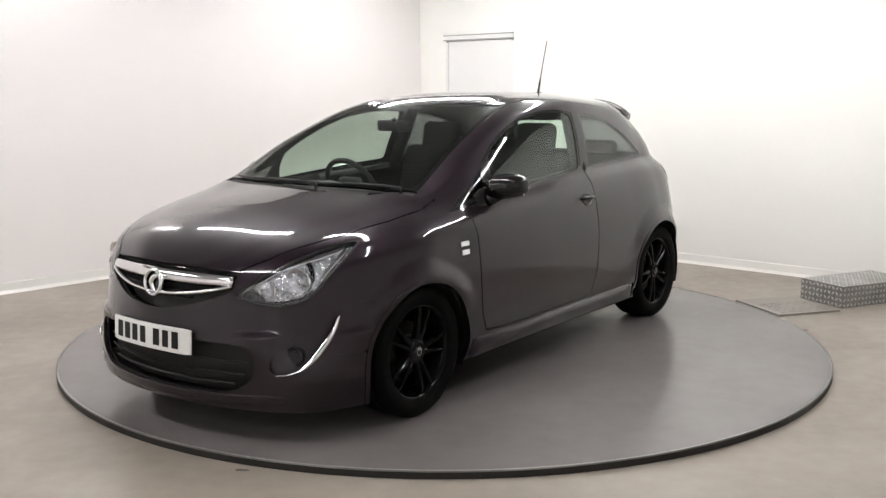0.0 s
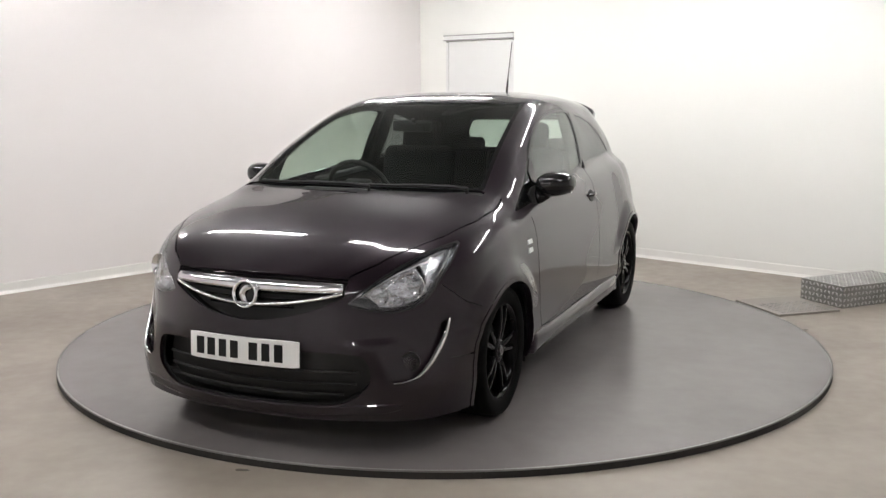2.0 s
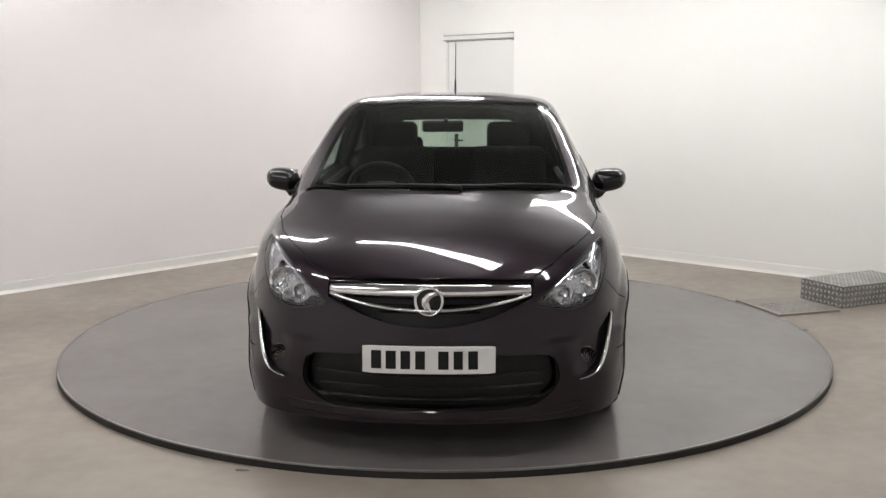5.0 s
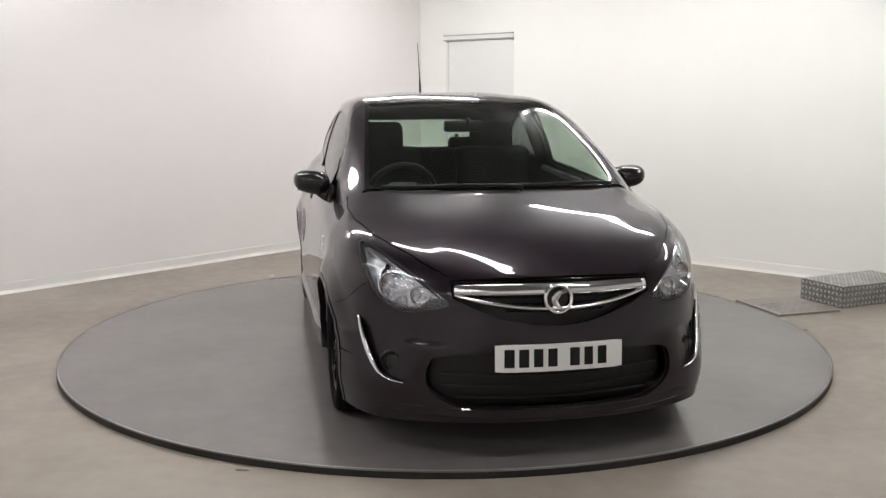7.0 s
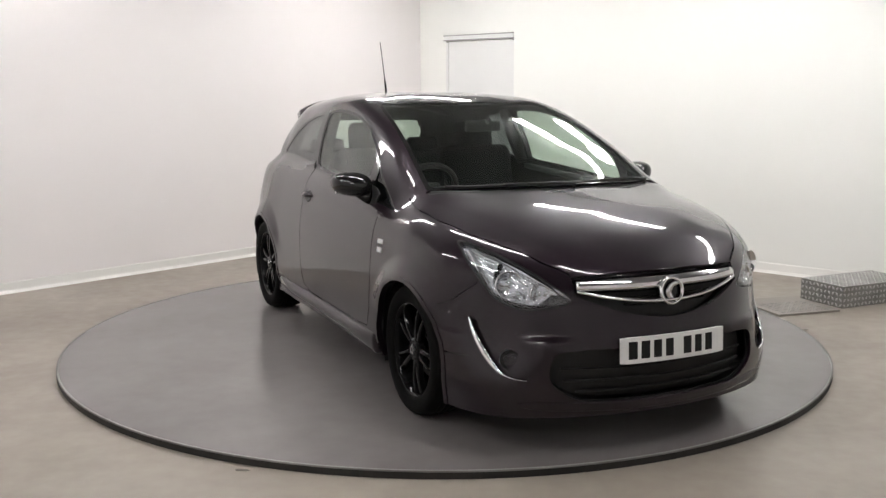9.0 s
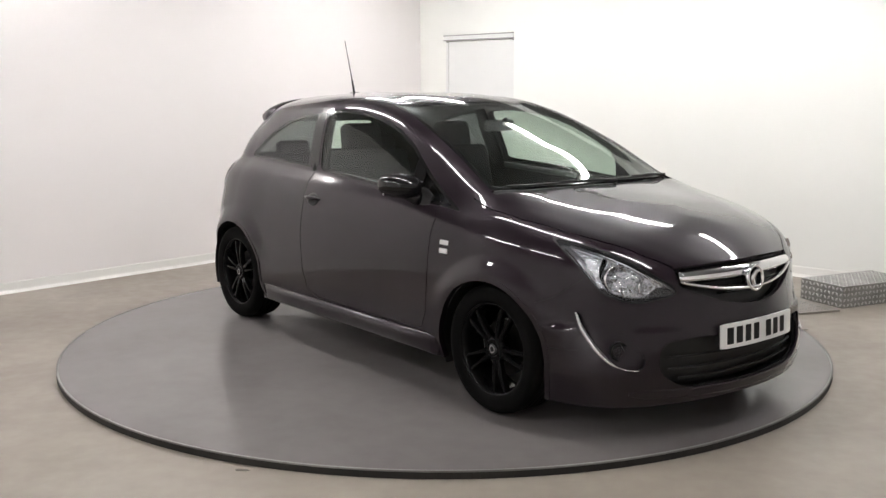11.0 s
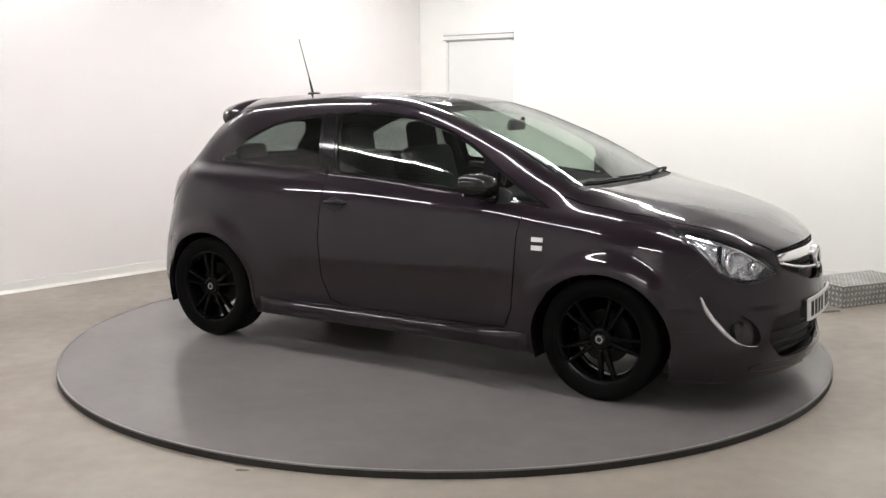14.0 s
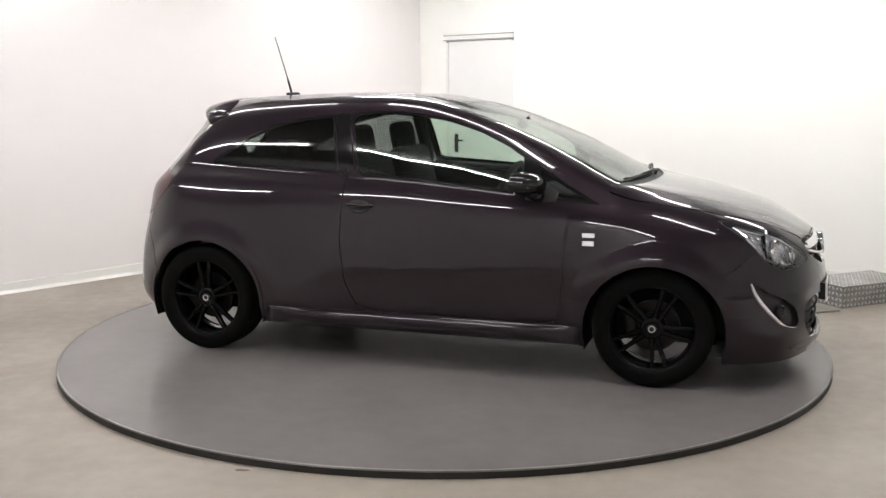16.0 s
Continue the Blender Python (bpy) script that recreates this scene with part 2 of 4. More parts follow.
    side = 1 if (frame_along(CORNER, RIGHT_DIR).inverted() @ mid).y > 0 else -1
    door = tagged(new("door_1"), "closed plain off-white door with lever handle", "door", kind="structure")
    door.matrix_basis = m
    boxed("leaf", (0.80, -side * 0.030, 1.010), (0.82, 0.045, 2.0), DOOR_PAINT, door, bevel=0.003)
    boxed("jamb", (0.375, -side * 0.0385, 1.0), (0.03, 0.075, 1.995), DOOR_PAINT, door, bevel=0.003)
    boxed("jamb", (1.225, -side * 0.0385, 1.0), (0.03, 0.075, 1.995), DOOR_PAINT, door, bevel=0.003)
    bm = bmesh.new()
    box(bm, (0.788, side * 0.006, 2.046), (0.89, 0.02, 0.044), bevel=0.003)
    head = part("door_head", bm, DOOR_PAINT, door, "off-white head rail")
    for z in (2.069, 2.022):
        bm = bmesh.new()
        box(bm, (0.788, side * 0.008, z), (0.90, 0.026, 0.011), bevel=0.002)
        part("head_strip", bm, FRAME_METAL, head, "thin grey metal strip")
    bm = bmesh.new()
    tube(bm, [(0.50, -side * 0.03, 1.0), (0.50, side * 0.035, 1.0), (0.515, side * 0.045, 1.0), (0.62, side * 0.045, 1.0)], 0.011)
    box(bm, (0.50, -side * 0.002, 0.97), (0.045, 0.014, 0.19), bevel=0.004)
    part("lever_handle", bm, BLACK_TRIM, door, "dark lever handle on a long plate")


build_room()


def build_light(m, length):
    """A twin batten under the ceiling."""
    top = tagged(new("batten_light"), "white twin fluorescent batten fixed under the ceiling", "ceiling light", group="ceiling battens")
    top.matrix_basis = m
    bm = bmesh.new()
    box(bm, (0, 0, -0.025), (length, 0.11, 0.05), bevel=0.006)
    for s in (-1, 1):
        box(bm, (s * (length / 2 - 0.02), 0, -0.075), (0.035, 0.12, 0.06), bevel=0.006)
    part("housing", bm, SKIRT, top)
    for s in (-1, 1):
        bm = bmesh.new()
        lathe(bm, [(0.018, -length / 2 + 0.04), (0.018, length / 2 - 0.04)], 14, "X", Matrix.Translation((0, s * 0.035, -0.085)))
        part("tube", bm, TUBE, top, "glowing white tube", smooth=True)
    return top


# battens hang in four rows that run along the wall with the door
ACROSS = Vector((0.654, 0.756, 0))
LIGHT_ROWS = [(-0.88, (-3.9, -1.65, 0.6, 2.85)), (1.91, (-2.0, 0.3, 2.55)), (-3.65, (-1.8, 0.45)), (-5.35, (3.3,))]
first = None
for off, spots in LIGHT_ROWS:
    for along in spots:
        c = ACROSS * off + RIGHT_DIR * along
        mm = pose(c.x, c.y, CEIL_Z, 0, 0, math.degrees(math.atan2(RIGHT_DIR.y, RIGHT_DIR.x)))
        if first is None:
            first = build_light(mm, 1.75)
        else:
            copy_thing(first, mm)


def build_turntable():
    t = tagged(new("turntable"), "round grey worn vehicle turntable with a dark edge", "turntable")
    R = 2.228
    bm = bmesh.new()
    lathe(bm, [(0.02, -0.006), (R - 0.012, -0.006), (R - 0.012, 0.0)] + [(r, 0.0) for r in np.linspace(R - 0.1, 0.05, 22)], 160, "Z")
    part("deck", bm, DISC, t)
    bm = bmesh.new()
    lathe(bm, [(R - 0.0115, -0.006), (R, -0.006), (R, -0.001), (R - 0.002, 0.001), (R - 0.0115, 0.001)], 160, "Z")
    bm.faces.ensure_lookup_table()
    bmesh.ops.delete(bm, geom=[f for f in bm.faces if len(f.verts) > 6], context="FACES_ONLY")
    part("rim_band", bm, DISC_TRIM, t, "thin bright steel rim band")
    bm = bmesh.new()
    lathe(bm, [(R - 0.2, FLOOR_Z + 0.0005), (R - 0.001, FLOOR_Z + 0.0005), (R - 0.001, -0.0065), (R - 0.2, -0.0065)], 160, "Z")
    part("skirt", bm, DISC_EDGE, t, "black grubby edge skirt")
    return t


turntable = build_turntable()
# ---- the car: its skin ----
# Rails run from the rear middle round one side to the front middle; x forward, y to the car's left, z up.
# lower edge
LOWER_EDGE = [(-1.790, 0, .21), (-1.770, .45, .21), (-1.693, .66, .20), (-1.55, .785, .18), (-1.2555, .80, .20), (-.85, .81, .205), (-.35, .815, .20), (-.05, .815, .198), (.2, .815, .196), (.65, .815, .192), (1.0, .82, .188), (1.09, .8195, .18), (1.2555, .815, .165), (1.58, .812, .15), (1.842, .695, .15), (2.0, .42, .155), (2.07, 0, .16)]
# sill and bumper crease
SILL_CREASE = [(-1.850, 0, .28), (-1.830, .45, .28), (-1.740, .69, .28), (-1.55, .81, .28), (-1.2555, .84, .29), (-.85, .846, .275), (-.35, .842, .28), (-.05, .841, .28), (.2, .841, .28), (.65, .843, .28), (1.0, .848, .28), (1.09, .850, .28), (1.2555, .852, .28), (1.58, .835, .275), (1.845, .715, .275), (2.015, .43, .28), (2.09, 0, .285)]
# middle of the doors
DOOR_MIDDLE = [(-1.880, 0, .5), (-1.850, .45, .5), (-1.750, .68, .5), (-1.54, .81, .5), (-1.2555, .845, .55), (-.85, .846, .52), (-.35, .847, .5), (-.05, .848, .5), (.2, .849, .5), (.65, .850, .5), (1.0, .852, .52), (1.09, .852, .532), (1.2555, .852, .55), (1.58, .815, .49), (1.80, .695, .48), (2.01, .41, .47), (2.098, 0, .47)]
# widest crease
WIDEST_CREASE = [(-1.840, 0, .78), (-1.810, .42, .78), (-1.700, .65, .78), (-1.52, .775, .80), (-1.2555, .815, .80), (-.85, .818, .79), (-.35, .822, .785), (-.05, .826, .775), (.2, .83, .765), (.65, .836, .752), (1.0, .838, .742), (1.09, .8385, .740), (1.2555, .838, .735), (1.57, .79, .70), (1.80, .665, .655), (1.985, .40, .615), (2.075, 0, .60)]
# shoulder under the windows
SHOULDER = [(-1.790, 0, .92), (-1.760, .41, .92), (-1.667, .63, .93), (-1.50, .735, .95), (-1.2555, .755, .965), (-.85, .765, .955), (-.35, .782, .94), (-.05, .795, .925), (.2, .803, .905), (.65, .814, .872), (1.0, .818, .842), (1.09, .817, .836), (1.2555, .81, .828), (1.57, .762, .785), (1.81, .635, .725), (1.975, .405, .668), (2.05, 0, .672)]
# belt line and bonnet edge
BELT_LINE = [(-1.720, 0, 1.0), (-1.693, .40, 1.0), (-1.605, .578, 1.02), (-1.465, .65, 1.045), (-1.2555, .672, 1.047), (-.85, .70, 1.03), (-.35, .735, 1.008), (-.05, .752, .992), (.2, .764, .972), (.65, .785, .932), (1.0, .783, .897), (1.09, .777, .8965), (1.2555, .762, .892), (1.57, .70, .845), (1.81, .575, .783), (1.95, .40, .718), (2.01, 0, .735)]
# side of the roof and windscreen pillar
ROOF_SIDE = [(-1.60, 0, 1.22), (-1.545, .36, 1.22), (-1.45, .475, 1.235), (-1.365, .525, 1.275), (-1.22, .555, 1.325), (-.85, .575, 1.372), (-.38, .598, 1.396), (-.05, .597, 1.391), (.2, .617, 1.342), (.65, .662, 1.172), (1.03, .687, .989), (1.115, .666, .9760), (1.24, .62, .955), (1.57, .52, .892), (1.80, .42, .826), (1.96, .28, .745), (2.005, 0, .7365)]
# mid roof and mid bonnet
MID_ROOF = [(-1.54, 0, 1.28), (-1.52, .24, 1.29), (-1.47, .32, 1.33), (-1.40, .34, 1.375), (-1.22, .345, 1.412), (-.85, .355, 1.437), (-.38, .36, 1.450), (-.03, .355, 1.428), (.27, .37, 1.348), (.74, .40, 1.176), (1.13, .42, .996), (1.168, .402, .9890), (1.26, .36, .9735), (1.57, .28, .916), (1.80, .22, .846), (1.965, .14, .757), (2.003, 0, .7375)]
# middle of roof and bonnet
CENTRE_LINE = [(-1.50, 0, 1.31), (-1.48, 0, 1.335), (-1.46, 0, 1.355), (-1.41, 0, 1.393), (-1.22, 0, 1.424), (-.85, 0, 1.446), (-.38, 0, 1.458), (.0, 0, 1.437), (.31, 0, 1.352), (.78, 0, 1.180), (1.175, 0, .9995), (1.207, 0, .9935), (1.27, 0, .983), (1.57, 0, .924), (1.80, 0, .854), (1.968, 0, .762), (2.001, 0, .739)]
RAILS = [LOWER_EDGE, SILL_CREASE, DOOR_MIDDLE, WIDEST_CREASE, SHOULDER, BELT_LINE, ROOF_SIDE, MID_ROOF, CENTRE_LINE]
U_STEPS = [6, 8, 9, 14, 18, 9, 7, 7, 10, 16, 5, 9, 18, 12, 12, 12]
V_STEPS = [5, 22, 14, 8, 7, 12, 8, 8]


ARCH_F, ARCH_R, ARCH_RAD = (1.262, 0.285), (-1.238, 0.300), 0.348


class Skin:
    """One side of the car's surface, which is cut into panels along drawn outlines."""

    def __init__(self):
        R = np.array(RAILS, float)
        flip = np.array([1, -1, 1])
        rails = np.array([chain(r, U_STEPS, r[1] * flip, r[-2] * flip) for r in R])
        G = np.array([chain(rails[:, i], V_STEPS, None, rails[-2, i] * flip) for i in range(rails.shape[1])])
        nu, nv = G.shape[:2]
        # the side glass runs nearly straight from the belt line to the roof
        v0, n5 = sum(V_STEPS[:5]), V_STEPS[5]
        sx = rails[5, :, 0]
        wt = np.clip((0.93 - sx) / 0.25, 0, 1) * np.clip((sx + 1.62) / 0.15, 0, 1) * (rails[5, :, 1] > 0.3)
        for k in range(n5 + 1):
            q = k / n5
            flat = rails[5] * (1 - q) + rails[6] * q + np.array([0, 0.018, 0.008]) * (4 * q * (1 - q))
            G[:, v0 + k] = G[:, v0 + k] * (1 - wt[:, None]) + flat * wt[:, None]
        # flared wheel arches: the panel swells out towards each opening
        for cx, cz in (ARCH_F, ARCH_R):
            d = np.hypot(G[..., 0] - cx, (G[..., 2] - cz) * 1.03)
            q = np.clip(1 - (d - 0.372) / 0.095, 0, 1)
            q = (0.35 * q + 0.65 * q * q * (3 - 2 * q)) * np.clip((G[..., 2] - 0.42) / 0.14, 0, 1) * (G[..., 1] > 0.55)
            G[..., 1] += 0.022 * q
        # the foot of the front bumper juts out below a ledge beside the plate
        zl = 0.487 + 0.01 * np.clip(G[..., 1] - 0.4, 0, 1)
        q = np.clip((zl - G[..., 2]) / 0.022, 0, 1)
        q = q * q * (3 - 2 * q) * np.clip((G[..., 2] - 0.33) / 0.12, 0, 1)
        q = q * np.clip((G[..., 1] - 0.40) / 0.10, 0, 1) * np.clip((G[..., 0] - 1.52) / 0.12, 0, 1)
        q = q * np.clip((np.abs(G[..., 1] - 0.675) - 0.065) / 0.05, 0, 1)
        away = np.stack([G[..., 0] - 1.25, G[..., 1], 0 * G[..., 1]], -1)
        away = away / np.maximum(np.linalg.norm(away, axis=2, keepdims=True), 1e-6)
        G = G + away * (0.011 * q)[..., None]
        # normals from the grid, continued over the mirror plane
        du, dv = np.gradient(G, axis=0), np.gradient(G, axis=1)
        du[0] = G[1] - G[1] * flip
        du[-1] = G[-2] * flip - G[-2]
        dv[:, -1] = G[:, -2] * flip - G[:, -2]
        N = np.cross(dv, du)
        N[:, -1, 1] = 0
        ln = np.linalg.norm(N, axis=2, keepdims=True)
        N = N / np.maximum(ln, 1e-9)
        bad = ln[..., 0] < 1e-7
        N[bad] = (0, 0, 1)
        out = np.sum(N * (G - np.array([0, 0, 0.6])), axis=2)
        if np.median(out) < 0:
            N = -N
        self.V = [tuple(p) for p in G.reshape(-1, 3)]
        self.N = [tuple(p) for p in N.reshape(-1, 3)]
        self.F = []
        for i in range(nu - 1):
            for j in range(nv - 1):
                a, b, c, d = i * nv + j, (i + 1) * nv + j, (i + 1) * nv + j + 1, i * nv + j + 1
                self.F.append([(a, b, c, d), "body"])

    def cut(self, fn, frm, to):
        """Splits the faces of the panels frm along fn = 0 and gives the side where fn > 0 to the panel to."""
        V = np.array(self.V)
        val = fn(V[:, 0], V[:, 1], V[:, 2])
        edges = {}
        for f, lab in self.F:
            if lab in frm:
                for a, b in zip(f, f[1:] + f[:1]):
                    if (val[a] > 0) != (val[b] > 0):
                        edges[(min(a, b), max(a, b))] = None
        if edges:
            keys = np.array(list(edges))
            pos, neg = keys[:, 0].copy(), keys[:, 1].copy()
            sw = val[pos] <= 0
            pos[sw], neg[sw] = neg[sw], pos[sw].copy()
            A, B = V[pos], V[neg]
            lo, hi = np.zeros(len(A)), np.ones(len(A))
            for _ in range(16):
                m = (lo + hi) / 2
                P = A + (B - A) * m[:, None]
                ins = fn(P[:, 0], P[:, 1], P[:, 2]) > 0
                lo, hi = np.where(ins, m, lo), np.where(ins, hi, m)
            m = np.clip((lo + hi) / 2, 0.002, 0.998)
            P = A + (B - A) * m[:, None]
            NN = np.array(self.N)
            Q = NN[pos] * (1 - m)[:, None] + NN[neg] * m[:, None]
            Q /= np.maximum(np.linalg.norm(Q, axis=1, keepdims=True), 1e-9)
            for k, p, q in zip(keys, P, Q):
                edges[tuple(k)] = len(self.V)
                self.V.append(tuple(p))
                self.N.append(tuple(q))
        out = []
        for f, lab in self.F:
            if lab not in frm:
                out.append([f, lab])
                continue
            s = [val[a] > 0 for a in f]
            if all(s):
                out.append([f, to])
            elif not any(s):
                out.append([f, lab])
            else:
                inn, outn = [], []
                for i, a in enumerate(f):
                    b = f[(i + 1) % len(f)]
                    (inn if s[i] else outn).append(a)
                    if s[i] != s[(i + 1) % len(f)]:
                        e = edges[(min(a, b), max(a, b))]
                        inn.append(e)
                        outn.append(e)
                if len(inn) > 2:
                    out.append([tuple(inn), to])
                if len(outn) > 2:
                    out.append([tuple(outn), lab])
        self.F = out


def inside(poly, ax, ay, where=None):
    """Signed distance to an outline drawn in the plane of the axes ax and ay; positive inside."""
    Q = np.array(poly, float)

    def fn(x, y, z):
        p = np.stack([(x, y, z)[ax], (x, y, z)[ay]], -1)
        best = np.full(len(p), 1e9)
        odd = np.zeros(len(p), bool)
        for a, b in zip(Q, np.roll(Q, -1, axis=0)):
            e = b - a
            w = p - a
            t = np.clip((w @ e) / max(e @ e, 1e-12), 0, 1)
            best = np.minimum(best, np.hypot(*(w - t[:, None] * e).T))
            c = (a[1] <= p[:, 1]) != (b[1] <= p[:, 1])
            with np.errstate(divide="ignore", invalid="ignore"):
                xi = a[0] + (p[:, 1] - a[1]) / (b[1] - a[1]) * (b[0] - a[0])
            odd ^= c & (p[:, 0] < xi)
        r = np.where(odd, best, -best)
        return r if where is None else np.where(where(x, y, z), r, -1.0)
    return fn


def near(path, ax, ay, half, where=None):
    """Positive within half metres of a drawn line."""
    Q = np.array(path, float)

    def fn(x, y, z):
        p = np.stack([(x, y, z)[ax], (x, y, z)[ay]], -1)
        best = np.full(len(p), 1e9)
        for a, b in zip(Q[:-1], Q[1:]):
            e = b - a
            w = p - a
            t = np.clip((w @ e) / max(e @ e, 1e-12), 0, 1)
            best = np.minimum(best, np.hypot(*(w - t[:, None] * e).T))
        r = half - best
        return r if where is None else np.where(where(x, y, z), r, -1.0)
    return fn


def rounded(poly, n=8):
    """A smooth closed outline through the given corners."""
    P = np.array(poly, float)
    return [tuple(p) for p in chain(np.vstack([P, P[:1]]), [n] * len(P), P[-1], P[1])][:-1]


def grown(fn, d):
    return lambda x, y, z: fn(x, y, z) + d


SIDE = lambda x, y, z: y > 0.35
FRONT = lambda x, y, z: x > 1.4
skin = Skin()
WHEEL_Z, WHEEL_R, WHEEL_X = 0.300, 0.300, 1.2555


def arch(c, rad):
    return lambda x, y, z: np.where(y > 0.45, rad - np.hypot(x - c[0], (z - c[1]) * np.where(z > c[1], 1.03, 0.75)), -1.0)


for c in (ARCH_F, ARCH_R):
    skin.cut(arch(c, ARCH_RAD), {"body"}, "none")
    skin.cut(arch(c, ARCH_RAD + 0.022), {"body"}, "arch_lip")

WS = lambda x, y, z: np.where((x > -0.2) & (z > 0.93), np.minimum(np.minimum(1.150 - 0.24 * y * y - x, (x - (0.125 - 0.24 * y * y))), (0.512 + 0.125 * x - y)), -1.0)
skin.cut(WS, {"body"}, "ws_seal")
skin.cut(grown(WS, -0.022), {"ws_seal"}, "windscreen")
skin.cut(lambda x, y, z: np.where((x > 0.7) & (z > 0.92), np.minimum(1.207 - 0.24 * y * y - x, np.minimum(x - (1.150 - 0.24 * y * y), 0.655 - y)), -1.0), {"body"}, "cowl")

DOOR_WIN = [(-.345, 1.018), (-.412, 1.345), (-.25, 1.362), (-.05, 1.352), (.15, 1.325), (.34, 1.268), (.50, 1.195), (.64, 1.105), (.80, 1.005), (.988, .902), (.80, .920), (.60, .944), (.30, .972), (.0, .996)]
QUARTER = [(-.455, 1.028), (-.505, 1.338), (-.70, 1.320), (-.88, 1.280), (-1.03, 1.215), (-1.16, 1.135), (-1.295, 1.052), (-1.20, 1.047), (-.90, 1.043)]
skin.cut(inside(DOOR_WIN, 0, 2, SIDE), {"body"}, "door_seal")
skin.cut(grown(inside(DOOR_WIN, 0, 2, SIDE), -0.014), {"door_seal"}, "door_glass")
skin.cut(lambda x, y, z: np.where((x > 0.3) & (x < 0.8), 0.042 - np.abs((x - 0.635) + 0.12 * (z - 1.0)), -1.0), {"door_glass"}, "sail")
skin.cut(lambda x, y, z: x - 0.60, {"door_glass"}, "vent_glass")
skin.cut(inside(QUARTER, 0, 2, SIDE), {"body"}, "quarter_seal")
skin.cut(grown(inside(QUARTER, 0, 2, SIDE), -0.014), {"quarter_seal"}, "quarter_glass")
PILLAR = [(-.352, 1.012), (-.418, 1.342), (-.500, 1.342), (-.450, 1.020)]
skin.cut(inside(PILLAR, 0, 2, SIDE), {"body"}, "pillar_trim")
REAR_WIN = [(-1, 1.03), (.49, 1.03), (.47, 1.19), (.41, 1.28), (-1, 1.29)]
skin.cut(inside(REAR_WIN, 1, 2, lambda x, y, z: x < -1.3), {"body"}, "rear_seal")
skin.cut(grown(inside(REAR_WIN, 1, 2, lambda x, y, z: x < -1.3), -0.02), {"rear_seal"}, "rear_glass")
TAIL = rounded([(-1.80, .74), (-1.83, .86), (-1.76, .99), (-1.60, 1.01), (-1.50, .965), (-1.58, .86), (-1.70, .76)])
skin.cut(inside(TAIL, 0, 2, lambda x, y, z: y > 0.42), {"body"}, "tail_lamp")

HEAD = rounded([(.418, .628), (.50, .600), (.60, .590), (.675, .625), (.715, .705), (.735, .79), (.722, .842), (.685, .832), (.60, .782), (.50, .705)], 6)
skin.cut(inside(HEAD, 1, 2, FRONT), {"body"}, "head_seal")
skin.cut(grown(inside(HEAD, 1, 2, FRONT), -0.005), {"head_seal"}, "head_lamp")
GRILLE = lambda x, y, z: np.where(x > 1.7, np.minimum(np.minimum(0.722 + 0.004 - 0.075 * y * y - z, z - (0.553 + 0.60 * y * y)), 0.410 - y), -1.0)
skin.cut(GRILLE, {"body"}, "grille")
INTAKE = rounded([(-.5, .425), (.0, .425), (.40, .435), (.495, .415), (.515, .31), (.43, .235), (.2, .215), (0, .213), (-.5, .213)], 5)
skin.cut(inside(INTAKE, 1, 2, FRONT), {"body"}, "intake")
FOG = rounded([(.745, .545), (.735, .45), (.705, .365), (.655, .325), (.60, .312), (.575, .335), (.585, .40), (.625, .45), (.685, .485)], 6)
skin.cut(inside(FOG, 1, 2, FRONT), {"body"}, "fog_pocket")

BONNET = [(1.938, .412), (1.86, .50), (1.72, .595), (1.57, .668), (1.35, .722), (1.15, .735), (1.02, .722)]
EDGE_Z = lambda y: 0.7315 - 0.075 * y * y
TOP = lambda x, y, z: (x > 0.98) & (z > EDGE_Z(y) - 0.004)
skin.cut(inside([(2.3, -1), (2.3, .38)] + BONNET + [(1.00, .69), (1.09, .5), (1.19, .0), (1.19, -1)], 0, 1, lambda x, y, z: (x > 0.98) & (z > 0.68)), {"body"}, "bonnet")
skin.cut(lambda x, y, z: np.where((x > 1.80) & (y < 0.45), EDGE_Z(y) - z, -1.0), {"bonnet"}, "body")
skin.cut(lambda x, y, z: np.where((x > 1.80) & (y < 0.412), 0.0045 - np.abs(z - EDGE_Z(y)), -1.0), {"body", "bonnet"}, "gap")
skin.cut(near(BONNET, 0, 1, 0.0030, TOP), {"body", "bonnet"}, "gap")
DOOR = [(.985, .888), (.842, .862), (.822, .78), (.815, .60), (.805, .40), (.77, .312), (.60, .302), (-.20, .302), (-.31, .33), (-.375, .45), (-.405, .65), (-.405, .85), (-.398, 1.018)]
skin.cut(inside(DOOR[1:] + [(-.36, 1.03), (.0, 1.02), (.60, .955), (.86, .918)], 0, 2, SIDE), {"body"}, "door")
skin.cut(near(DOOR[1:], 0, 2, 0.0028, SIDE), {"body", "door"}, "gap")


def score(path, half, where):
    """A narrow open shut line across the painted panels."""
    Q = np.array(path, float)

    def fn(x, y, z):
        p = np.stack([x, z], -1)
        best, sign = np.full(len(p), 1e9), np.ones(len(p))
        for a, b in zip(Q[:-1], Q[1:]):
            e, w = b - a, p - a
            t = np.clip((w @ e) / (e @ e), 0, 1)
            d = np.hypot(*(w - t[:, None] * e).T)
            side = np.where(e[0] * w[:, 1] - e[1] * w[:, 0] >= 0, 1.0, -1.0)
            sign = np.where(d < best, side, sign)
            best = np.minimum(best, d)
        return np.where(where(x, y, z) & (best < 0.05), best * sign, -1.0)
    skin.cut(fn, {"body"}, "body")
    skin.cut(near(path, 0, 2, half, where), {"body"}, "gap")


